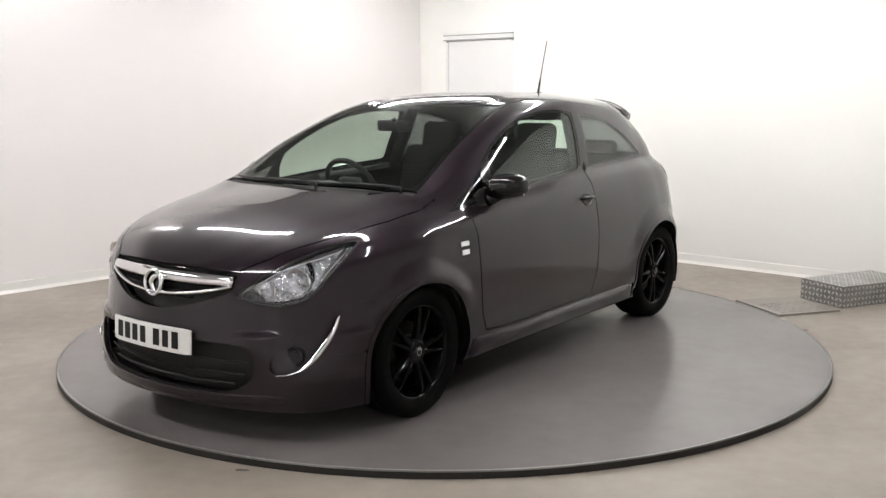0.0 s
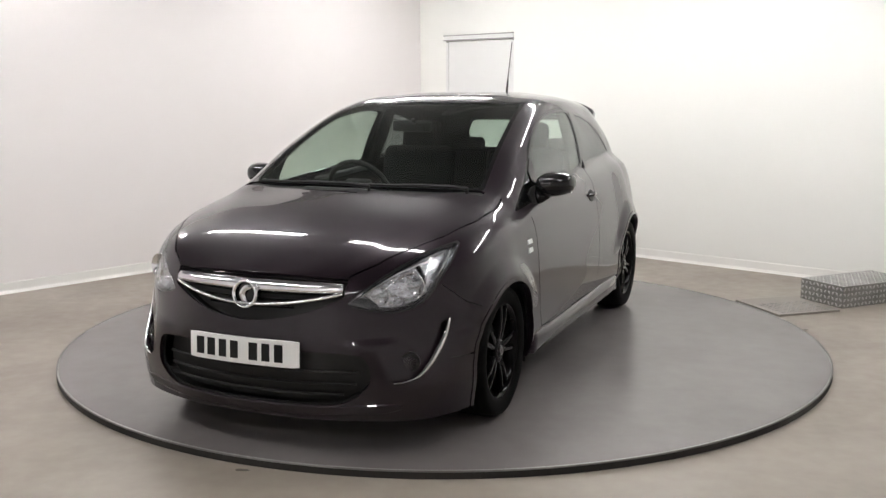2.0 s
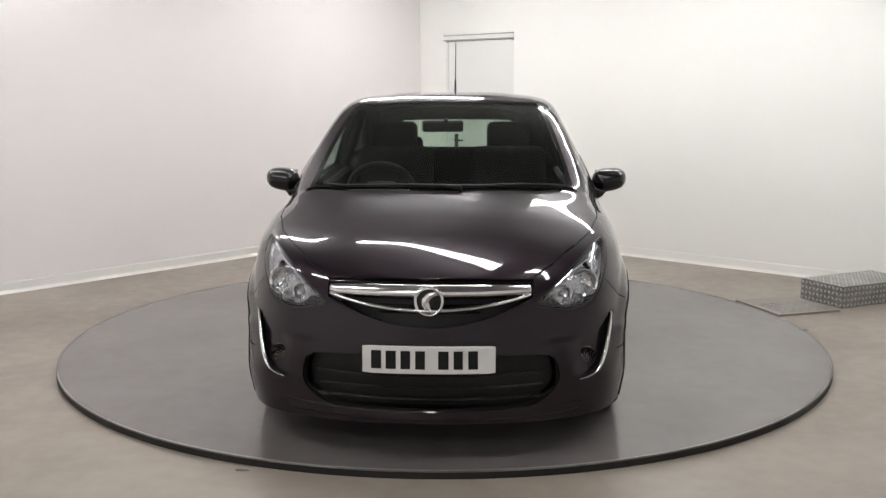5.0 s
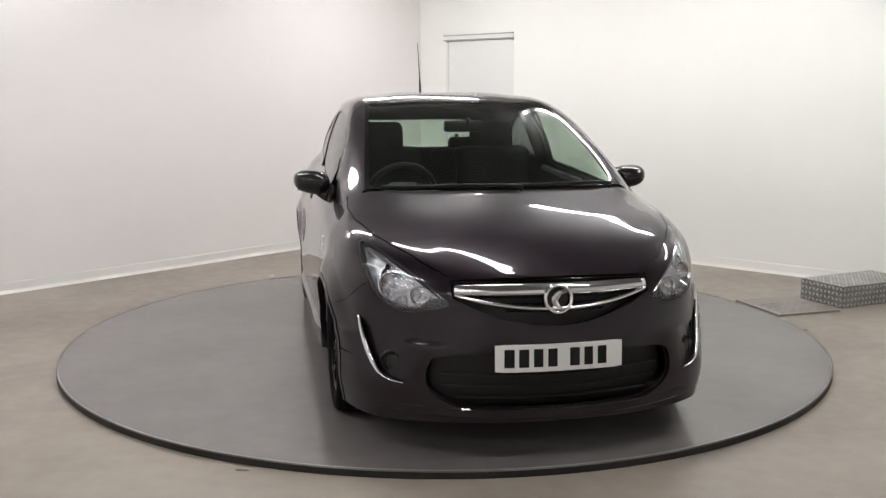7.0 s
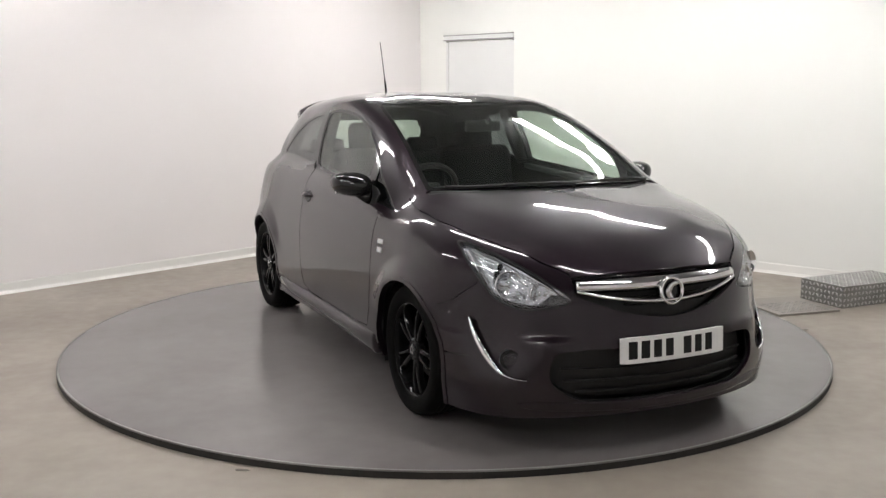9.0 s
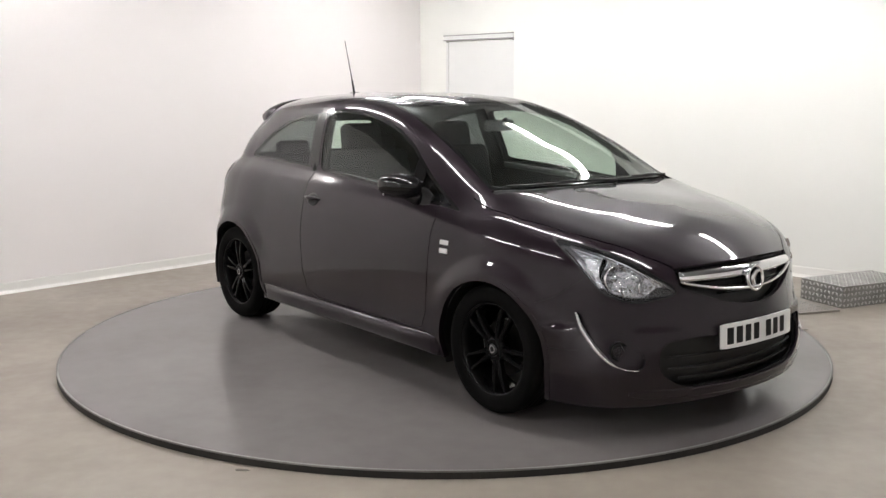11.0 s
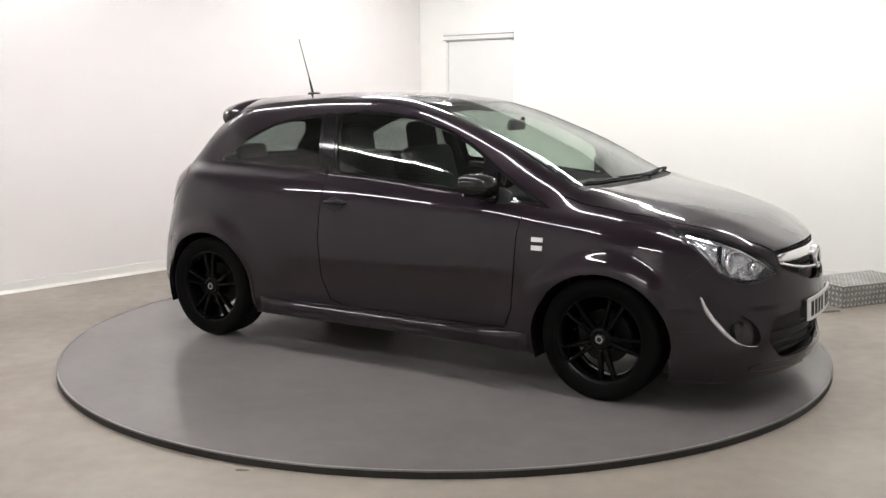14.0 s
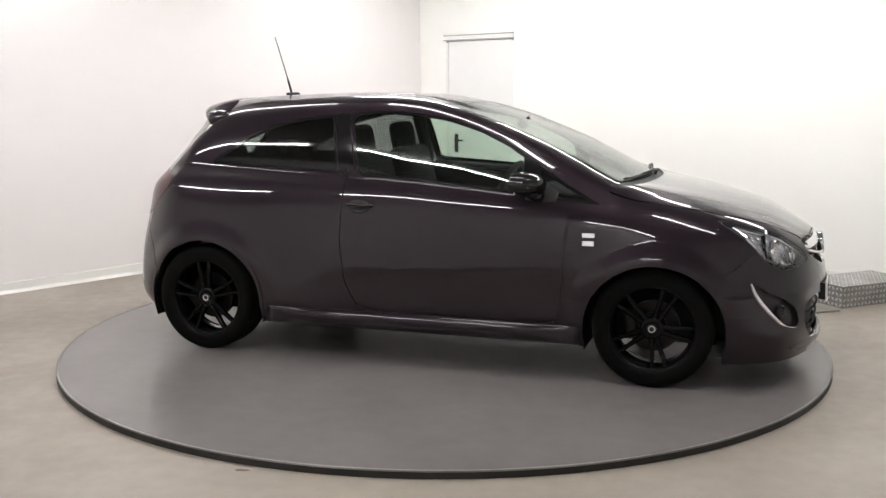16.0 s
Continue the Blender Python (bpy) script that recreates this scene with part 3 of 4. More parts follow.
CORNER_F = lambda x, y, z: (y > 0.5) & (x > 1.5)
score([(1.55, .57), (1.62, .60), (1.68, .650), (1.72, .685)], 0.0020, CORNER_F)
score([(1.60, .385), (1.70, .385), (1.745, .39)], 0.0024, CORNER_F)
skin.cut(lambda x, y, z: np.where((x > 1.565) & (z < 0.69) & ~((y > 0.66) & (z > 0.575 + (x - 1.565) * 0.68)), 1.0, -1.0), {"body"}, "front_bumper")
score([(-1.57, .44), (-1.62, .58), (-1.69, .70), (-1.76, .715), (-1.95, .70)], 0.0028, lambda x, y, z: x < -1.5)
skin.cut(lambda x, y, z: np.where((x < -1.57) & (z < 0.70), 1.0, -1.0), {"body"}, "rear_bumper")


def absorb(lab, choose):
    """Gives stray slivers of a panel to its neighbour."""
    up = {}

    def root(a):
        while up.setdefault(a, a) != a:
            a = up[a]
        return a
    own = [f for f in skin.F if f[1] == lab]
    for f, _ in own:
        for v in f[1:]:
            up[root(v)] = root(f[0])
    size = {}
    for f in own:
        size.setdefault(root(f[0][0]), []).append(f)
    for group in sorted(size.values(), key=len)[:-1]:
        for f in group:
            f[1] = choose(skin.V[f[0][0]])


absorb("rear_bumper", lambda v: "body")
absorb("front_bumper", lambda v: "body")
absorb("bonnet", lambda v: "cowl")
absorb("body", lambda v: "rear_bumper" if v[0] < -1 else "cowl" if v[2] > 0.95 else "front_bumper")


def panel(name, labels, mat, parent, sides=(1, -1), thick=0.012, inset=0.0, label="", keep=None):
    """One panel of the skin as a shell with thickness, on one side of the car or on both."""
    verts, nors, faces = [], [], []
    mid = {}
    for s in sides:
        ix = {}

        def vid(i, level, s=s, ix=ix):
            k = (i, level)
            if abs(skin.V[i][1]) < 1e-6 and k in mid:
                return mid[k]
            if k not in ix:
                p, n = np.array(skin.V[i]), np.array(skin.N[i])
                d = -inset - (thick if level else 0.0)
                q = p + n * d
                if s < 0:
                    q, n = q * (1, -1, 1), n * (1, -1, 1)
                ix[k] = len(verts)
                if abs(p[1]) < 1e-6:
                    mid[k] = len(verts)
                verts.append(tuple(q))
                nors.append(tuple(n if level != 1 else -n))
            return ix[k]

        count = {}
        chosen = [f for f, lab in skin.F if lab in labels and (keep is None or keep(skin.V[f[0]]))]
        for f in chosen:
            for a, b in zip(f, f[1:] + f[:1]):
                count[(a, b)] = count.get((a, b), 0) + 1
        for f in chosen:
            o = [vid(i, 0) for i in f]
            inn = [vid(i, 1) for i in f]
            faces.append(o[::-1] if s > 0 else o)
            faces.append(inn if s > 0 else inn[::-1])
            for a, b in zip(f, f[1:] + f[:1]):
                if (b, a) not in count:
                    if abs(skin.V[a][1]) < 1e-6 and abs(skin.V[b][1]) < 1e-6 and len(sides) == 2:
                        continue
                    base = len(verts)
                    pa, pb, qa, qb = (np.array(verts[k]) for k in (vid(a, 0), vid(b, 0), vid(a, 1), vid(b, 1)))
                    n = np.cross(pb - pa, qa - pa)
                    n = n / max(np.linalg.norm(n), 1e-12)
                    n = n if s > 0 else -n
                    for q in (pa, pb, qb, qa):
                        verts.append(tuple(q))
                        nors.append(tuple(n))
                    r = [base, base + 1, base + 2, base + 3]
                    faces.append(r if s > 0 else r[::-1])
    if not faces:
        raise RuntimeError(name)
    me = bpy.data.meshes.new(name)
    me.from_pydata(verts, [], faces)
    for p in me.polygons:
        p.use_smooth = True
    me.normals_split_custom_set_from_vertices(nors)
    return finish(name, me, mat, parent, label)


def surface_tree():
    from mathutils.bvhtree import BVHTree
    v = [Vector(p) for p in skin.V] + [Vector((p[0], -p[1], p[2])) for p in skin.V]
    k = len(skin.V)
    f = [f for f, _ in skin.F] + [tuple(i + k for i in f) for f, _ in skin.F]
    return BVHTree.FromPolygons(v, f)


TREE = surface_tree()


def onto(p, way):
    """Where a line from outside meets the car's skin, and the outward normal there."""
    hit, n, _, _ = TREE.ray_cast(Vector(p), Vector(way).normalized())
    if hit is None:
        hit, n, _, _ = TREE.find_nearest(Vector(p))
    if n.dot(Vector(way)) > 0:
        n = -n
    return hit, n


def front_at(y, z):
    return onto((3.0, y, z), (-1, 0, 0))


def side_at(x, z, s):
    return onto((x, 2.0 * s, z), (0, -s, 0))


# ---- the car: its parts ----
car = tagged(new("hatchback_car"), "dark grey metallic three-door hatchback with black alloy wheels", "car")


def both(x):
    return ((1, x), (-1, x))


def build_panels():
    panel("body_shell", {"body"}, PAINT, car)
    panel("bonnet", {"bonnet"}, PAINT, car)
    panel("front_bumper", {"front_bumper"}, PAINT, car)
    panel("rear_bumper", {"rear_bumper"}, PAINT, car)
    panel("cabin_lining", {"body", "bonnet", "front_bumper", "rear_bumper", "gap", "door", "arch_lip", "tail_lamp", "pillar_trim", "head_seal"}, LINER, car, inset=0.022, thick=0.004, label="dark lining behind the panels")
    w = panel("windscreen", {"windscreen"}, GLASS, car, thick=0.004, inset=0.002, label="clear greenish windscreen")
    w.visible_shadow = False
    for s in (1, -1):
        panel("headlight_seal", {"head_seal"}, BLACK_TRIM, car, (s,), inset=0.002, thick=0.02)
    panel("windscreen_seal", {"ws_seal"}, BLACK_GLOSS, car, inset=0.001, thick=0.006, label="black screen surround")
    panel("cowl", {"cowl"}, BLACK_TRIM, car, inset=0.012, thick=0.006, label="black plastic scuttle")
    r = panel("rear_window", {"rear_glass"}, GLASS, car, thick=0.004, inset=0.002)
    r.visible_shadow = False
    panel("rear_window_seal", {"rear_seal"}, BLACK_GLOSS, car, inset=0.001, thick=0.006)
    for s in (1, -1):
        d = panel("door", {"door"}, PAINT, car, (s,))
        g = panel("door_window", {"door_glass"}, GLASS, d, (s,), thick=0.004, inset=0.004)
        g.visible_shadow = False
        g = panel("vent_window", {"vent_glass"}, TINTED, d, (s,), thick=0.004, inset=0.004)
        g.visible_shadow = False
        panel("window_seal", {"door_seal"}, BLACK_GLOSS, d, (s,), inset=0.001, thick=0.008, label="black window surround")
        panel("mirror_sail", {"sail"}, BLACK_GLOSS, d, (s,), inset=-0.002, thick=0.01, label="gloss black divider")
        q = panel("quarter_window", {"quarter_glass"}, TINTED, car, (s,), thick=0.004, inset=0.003, label="dark tinted rear side glass")
        q.visible_shadow = False
        panel("quarter_seal", {"quarter_seal"}, BLACK_GLOSS, car, (s,), inset=0.001, thick=0.008)
        panel("pillar_trim", {"pillar_trim"}, BLACK_GLOSS, car, (s,), inset=-0.001, thick=0.008, label="gloss black door pillar")
        panel("wheel_arch_lip", {"arch_lip"}, PAINT, car, (s,), inset=-0.004, thick=0.03, keep=lambda v: v[0] > 0)
        panel("wheel_arch_lip", {"arch_lip"}, PAINT, car, (s,), inset=-0.004, thick=0.03, keep=lambda v: v[0] < 0)
        # side skirt below the door
        bm = bmesh.new()
        rings = []
        for i, x in enumerate(np.linspace(-0.85, 0.895, 30)):
            lift = 0.026 * math.sin(0.5 * math.pi * min(1.0, (i + 0.2) / 6, (29.2 - i) / 6))
            y0 = side_at(x, 0.285, s)[0].y * s
            sec = [(-0.03, 0.296), (0.1 * lift, 0.294), (0.55 * lift, 0.285), (0.88 * lift, 0.272), (lift, 0.260), (0.9 * lift, 0.236), (0.55 * lift, 0.210), (0.2 * lift, 0.199), (-0.06, 0.197)]
            rings.append([bm.verts.new((x, s * (y0 + dy), z)) for dy, z in sec])
        for ra, rb in zip(rings, rings[1:]):
            for j in range(len(ra)):
                bm.faces.new((ra[j], ra[(j + 1) % len(ra)], rb[(j + 1) % len(ra)], rb[j]))
        bm.faces.new(rings[0]), bm.faces.new(rings[-1][::-1])
        bmesh.ops.recalc_face_normals(bm, faces=bm.faces)
        part("side_skirt", bm, PAINT, car, "body-coloured side skirt", True)
        panel("tail_lamp", {"tail_lamp"}, RED_LENS, car, (s,), inset=-0.003, thick=0.02, label="dark red tail lamp")
        # door handle: scooped cup and a painted bar
        p, n = side_at(-0.302, 0.856, s)
        rot = n.to_track_quat("Y", "Z").to_matrix().to_4x4()
        bm = bmesh.new()
        lathe(bm, [(0.047, -0.008), (0.046, 0.001), (0.042, 0.003), (0.03, 0.0015), (0.006, 0.001)], 28, "Y", Matrix.Translation(p) @ rot @ Matrix.Diagonal((1.35, 1.3, 0.80, 1)))
        cup = part("handle_cup", bm, BLACK_TRIM, d, "dark scooped handle cup", True)
        bm = bmesh.new()
        pts = [side_at(x, 0.862, s) for x in np.linspace(-0.385, -0.222, 9)]
        lift = [0.0, 0.012, 0.019, 0.022, 0.023, 0.022, 0.019, 0.012, 0.0]
        tube(bm, [q + k * h for (q, k), h in zip(pts, lift)], [0.006, 0.009, 0.011, 0.012, 0.012, 0.012, 0.011, 0.009, 0.006], 12)
        part("door_handle", bm, PAINT, d, "body-coloured pull handle", True)
        # small bright badges behind the front wheel
        for zz, hh, ww in ((0.757, 0.022, 0.062), (0.717, 0.024, 0.058)):
            bm = bmesh.new()
            q, k = side_at(0.935, zz, s)
            box(bm, q + k * 0.002, (ww, 0.006, hh), k.to_track_quat("Y", "Z").to_matrix().to_4x4(), bevel=0.002)
            part("side_badge", bm, BADGE, car, "small silver badge")


def build_wheel():
    """A wheel about its own centre; its outer face looks along +y."""
    w = new("wheel")
    R = WHEEL_R
    bm = bmesh.new()
    prof = [(0.212, -0.10), (0.225, -0.103), (0.262, -0.108), (0.285, -0.104), (0.296, -0.088), (R, -0.06)]
    for a in (-0.045, -0.015, 0.015, 0.045):     # tread with grooves
        prof += [(R, a - 0.006), (R - 0.008, a - 0.004), (R - 0.008, a + 0.004), (R, a + 0.006)]
    prof += [(R, 0.06), (0.296, 0.088), (0.285, 0.104), (0.262, 0.108), (0.240, 0.106), (0.225, 0.103), (0.216, 0.097), (0.212, 0.09)]
    lathe(bm, prof, 72, "Y")
    bmesh.ops.delete(bm, geom=[f for f in bm.faces if len(f.verts) > 6], context="FACES_ONLY")
    part("tyre", bm, RUBBER, w, "black low-profile tyre", True)
    bm = bmesh.new()
    lathe(bm, [(0.205, -0.095), (0.218, -0.098), (0.214, -0.085), (0.198, -0.06), (0.190, 0.03), (0.197, 0.07), (0.206, 0.09), (0.218, 0.098), (0.222, 0.094), (0.224, 0.088)], 72, "Y")
    bmesh.ops.delete(bm, geom=[f for f in bm.faces if len(f.verts) > 6], context="FACES_ONLY")
    part("rim", bm, RIM, w, "gloss black alloy rim", True)
    for i in range(5):
        bm = bmesh.new()
        for s in (-1, 1):      # each spoke forks in two towards the rim
            ring = []
            for t in np.linspace(0, 1, 9):
                rad = 0.035 + 0.172 * t
                off = s * (0.010 + 0.026 * t**1.1)
                hw = 0.0115 - 0.002 * t + 0.003 * (1 - t) ** 2
                y1 = 0.078 + 0.012 * math.sin(t * math.pi * 0.7) - 0.006 * t * t
                y0 = y1 - 0.030
                prof = [(off - hw, y0), (off - hw, y1 - 0.006), (off - hw * 0.55, y1), (off + hw * 0.55, y1), (off + hw, y1 - 0.006), (off + hw, y0)]
                ring.append([bm.verts.new((a, b, rad)) for a, b in prof])
            for a, b in zip(ring, ring[1:]):
                for j in range(6):
                    bm.faces.new((a[j], a[(j + 1) % 6], b[(j + 1) % 6], b[j]))
            bm.faces.new(ring[0]), bm.faces.new(ring[-1][::-1])
        bmesh.ops.recalc_face_normals(bm, faces=bm.faces)
        bmesh.ops.rotate(bm, verts=bm.verts, cent=(0, 0, 0), matrix=Matrix.Rotation(2 * math.pi * (i + 0.5) / 5, 3, "Y"))
        part("spoke", bm, RIM, w, "forked gloss black spoke")
    bm = bmesh.new()
    lathe(bm, [(0.058, 0.03), (0.06, 0.072), (0.052, 0.084), (0.034, 0.088), (0.030, 0.082)], 36, "Y")
    part("hub", bm, RIM, w, smooth=True)
    bm = bmesh.new()
    lathe(bm, [(0.028, 0.080), (0.0285, 0.087), (0.024, 0.090), (0.012, 0.0915)], 32, "Y")
    part("centre_cap", bm, BLACK_GLOSS, w, "black centre cap", True)
    bm = bmesh.new()
    lathe(bm, [(0.013, 0.0905), (0.018, 0.0905), (0.018, 0.0925), (0.013, 0.0925)], 28, "Y")
    bmesh.ops.delete(bm, geom=[f for f in bm.faces if len(f.verts) > 6], context="FACES_ONLY")
    part("cap_emblem", bm, CHROME, w, "small round silver emblem")
    for i in range(5):
        bm = bmesh.new()
        a = 2 * math.pi * i / 5
        lathe(bm, [(0.009, 0.06), (0.009, 0.080), (0.006, 0.084)], 6, "Y", Matrix.Translation((0.045 * math.sin(a), 0, 0.045 * math.cos(a))))
        part("wheel_bolt", bm, STEEL, w)
    bm = bmesh.new()
    lathe(bm, [(0.05, -0.01), (0.13, -0.01), (0.13, 0.012), (0.07, 0.012), (0.068, 0.03), (0.05, 0.03)], 48, "Y")
    part("brake_disc", bm, STEEL, w, "bare steel brake disc")
    bm = bmesh.new()
    box(bm, (0.105, 0.0, 0.03), (0.06, 0.06, 0.13), bevel=0.012)
    part("brake_caliper", bm, STEEL, w)
    return w


def build_wheels():
    w = build_wheel()
    w.parent = car
    y = 0.722
    w.matrix_basis = pose(WHEEL_X, y, WHEEL_Z, 0, 20, 0)
    for x, s, spin in ((-WHEEL_X, 1, 65), (WHEEL_X, -1, 12), (-WHEEL_X, -1, 40)):
        copy_thing(w, pose(x, y * s, WHEEL_Z, 0, 0, 0 if s > 0 else 180) @ pose(0, 0, 0, 0, spin, 0))
    # wheel wells: half drums that close the arches inside
    for c in (ARCH_F, ARCH_R):
        for s in (1, -1):
            bm = bmesh.new()
            rings = []
            for yy in (0.815, 0.50):
                rings.append([bm.verts.new((c[0] + 0.362 * math.cos(a), s * yy, c[1] + 0.352 * math.sin(a))) for a in np.linspace(-0.35, math.pi + 0.35, 30)])
            for j in range(29):
                bm.faces.new((rings[0][j], rings[0][j + 1], rings[1][j + 1], rings[1][j]))
            bm.faces.new(rings[1])
            r = bmesh.ops.solidify(bm, geom=bm.faces[:], thickness=0.008)
            bmesh.ops.recalc_face_normals(bm, faces=bm.faces)
            part("wheel_well", bm, BLACK_TRIM, car, "black plastic wheel well")


def build_underbody():
    bm = bmesh.new()
    box(bm, (0.0, 0, 0.215), (1.66, 1.5, 0.08), bevel=0.02)
    box(bm, (1.78, 0, 0.215), (0.34, 1.05, 0.09), bevel=0.02)
    box(bm, (-1.68, 0, 0.26), (0.26, 1.1, 0.10), bevel=0.02)
    box(bm, (1.25, 0, 0.27), (0.8, 0.90, 0.12), bevel=0.02)
    box(bm, (-1.25, 0, 0.30), (0.8, 0.90, 0.12), bevel=0.02)
    part("underbody", bm, BLACK_TRIM, car, "black underbody trays")
    half = [(1.56, 0.76), (1.70, 0.735), (1.815, 0.665), (1.90, 0.55), (1.975, 0.40), (2.025, 0.2), (2.038, 0.0)]
    ring = half + [(x, -y) for x, y in half[-2::-1]]
    bm = bmesh.new()
    low = [bm.verts.new((x, y, 0.170)) for x, y in ring]
    top = [bm.verts.new((x, y, 0.186)) for x, y in ring]
    bm.faces.new(top), bm.faces.new(low[::-1])
    for i in range(len(ring)):
        j = (i + 1) % len(ring)
        bm.faces.new((low[i], low[j], top[j], top[i]))
    bmesh.ops.recalc_face_normals(bm, faces=bm.faces)
    part("undertray", bm, BLACK_TRIM, car, "black tray under the front bumper")


build_panels()
build_wheels()
build_underbody()


def disc_piece(bm, centre, axis, prof, n=28):
    """A turned piece whose axis points along the given direction."""
    lathe(bm, prof, n, "Y", Matrix.Translation(centre) @ Vector(axis).to_track_quat("Y", "Z").to_matrix().to_4x4())


def build_front():
    # head lamps
    for s in (1, -1):
        lens = panel("headlight", {"head_lamp"}, LENS, car, (s,), thick=0.003, inset=-0.001, label="clear headlight with chrome reflectors")
        lens.visible_shadow = False
        panel("lamp_bowl", {"head_lamp"}, LAMP_BOWL, lens, (s,), thick=0.004, inset=0.024, label="silver lamp bowl")
        for y, z, r, mat in ((0.628, 0.688, 0.056, CHROME), (0.530, 0.655, 0.040, CHROME), (0.598, 0.628, 0.022, SILVER)):
            p, n = front_at(y * s, z)
            ax = Vector((1, 0.25 * s, 0.05))
            c = p - ax.normalized() * 0.033
            bm = bmesh.new()
            disc_piece(bm, c, ax, [(r * 0.25, -0.012), (r * 0.6, -0.004), (r * 0.85, 0.010), (r * 0.97, 0.026), (r, 0.026), (r * 0.98, 0.005)])
            part("reflector", bm, mat, lens, "round chrome reflector", True)
            bm = bmesh.new()
            disc_piece(bm, c + ax.normalized() * 0.004, ax, [(r * 0.30, -0.01), (r * 0.30, 0.006), (r * 0.22, 0.013), (r * 0.08, 0.016)])
            part("bulb_cap", bm, SILVER, lens, smooth=True)
        # black bezel along the foot of the lamp
        pts = [front_at(y * s, z) for y, z in ((0.500, 0.610), (0.550, 0.603), (0.600, 0.602), (0.650, 0.622), (0.682, 0.650))]
        bm = bmesh.new()
        strip(bm, [p - n * 0.014 for p, n in pts], [n for _, n in pts], [0.008, 0.015, 0.018, 0.015, 0.008], 0.008)
        part("bezel", bm, BLACK_GLOSS, lens, "thin black bezel")
        # dark divider and bright marker towards the tip
        pts = [front_at(y * s, z) for y, z in ((0.640, 0.770), (0.664, 0.735), (0.674, 0.70), (0.668, 0.662))]
        bm = bmesh.new()
        strip(bm, [p - n * 0.022 for p, n in pts], [n for _, n in pts], [0.022, 0.020, 0.018, 0.012], 0.010)
        part("divider", bm, BLACK_GLOSS, lens, "black divider")
        pts = [front_at(y * s, z) for y, z in ((0.714, 0.812), (0.712, 0.765), (0.703, 0.715), (0.688, 0.665))]
        bm = bmesh.new()
        strip(bm, [p - n * 0.018 for p, n in pts], [n for _, n in pts], [0.020, 0.026, 0.022, 0.010], 0.010)
        part("side_marker", bm, CHROME, lens, "upright chrome marker bowl")
        pts = [front_at(y * s, z) for y, z in ((0.455, 0.645), (0.50, 0.687), (0.58, 0.747), (0.65, 0.793), (0.70, 0.820))]
        bm = bmesh.new()
        strip(bm, [p - n * 0.018 for p, n in pts], [n for _, n in pts], [0.006, 0.014, 0.016, 0.034, 0.026], 0.008)
        part("marker_strip", bm, CHROME, lens, "bright marker strip")
        pts = [front_at(y * s, z) for y, z in ((0.425, 0.628), (0.46, 0.632), (0.495, 0.626), (0.53, 0.612))]
        bm = bmesh.new()
        strip(bm, [p - n * 0.018 for p, n in pts], [n for _, n in pts], [0.010, 0.042, 0.040, 0.012], 0.006)
        part("corner_shroud", bm, BLACK_TRIM, lens, "dark grey inner corner")

    # grille
    g = panel("grille", {"grille"}, BLACK_TRIM, car, thick=0.004, inset=0.050, label="black grille with chrome bars")
    for z, w in ((0.66, 0.30), (0.632, 0.27), (0.605, 0.20)):
        bm = bmesh.new()
        pts = [front_at(y, z) for y in np.linspace(-w, w, 17)]
        strip(bm, [p - Vector((0.032, 0, 0)) for p, n in pts], [n for _, n in pts], 0.009, 0.006)
        part("slat", bm, BLACK_GLOSS, g)
    ys = np.linspace(-0.398, 0.398, 41)
    pts = [front_at(y, 0.6945 - 0.005 * (abs(y) / 0.4) ** 2) for y in ys]
    bm = bmesh.new()
    strip(bm, [p - n * 0.006 for p, n in pts], [n for _, n in pts], [0.052 - 0.010 * (abs(y) / 0.398) ** 3 for y in ys], 0.012)
    part("upper_bar", bm, CHROME, g, "broad chrome bar", True)
    pts = [front_at(y, 0.619 + 0.050 * (abs(y) / 0.398) ** 2.2) for y in ys]
    bm = bmesh.new()
    strip(bm, [p - n * 0.004 for p, n in pts], [n for _, n in pts], 0.0155, 0.010)
    part("lower_bar", bm, CHROME, g, "thin curved chrome bar", True)
    p, n = front_at(0.0, 0.655)
    ax = Vector((1, 0, 0.12))
    bm = bmesh.new()
    disc_piece(bm, p + Vector((0.004, 0, 0)), ax, [(0.046, -0.02), (0.060, -0.02), (0.0605, 0.006), (0.056, 0.013), (0.050, 0.013), (0.046, 0.006)], 40)
    bmesh.ops.delete(bm, geom=[f for f in bm.faces if len(f.verts) > 6], context="FACES_ONLY")
    part("badge_ring", bm, CHROME, g, "round chrome badge ring", True)
    bm = bmesh.new()
    disc_piece(bm, p + Vector((0.0, 0, 0)), ax, [(0.047, -0.015), (0.047, 0.0), (0.02, 0.002)], 36)
    part("badge_field", bm, BLACK_GLOSS, g, "dark badge field")
    bm = bmesh.new()
    c = p + Vector((0.008, 0, 0))
    path = [c + Vector((0, y, z)) for y, z in spline([(0.034, 0.030), (0.004, 0.024), (-0.014, 0.0), (-0.006, -0.024), (0.014, -0.040)], 26)]
    strip(bm, path, [ax] * len(path), [0.012 + 0.016 * math.sin(math.pi * i / (len(path) - 1)) for i in range(len(path))], 0.005)
    part("badge_shape", bm, CHROME, g, "plain bright curved emblem shape")

    # number plate, with plain bars in place of its writing
    def plate_x(y):
        return 2.1055 - 0.28 * y * y

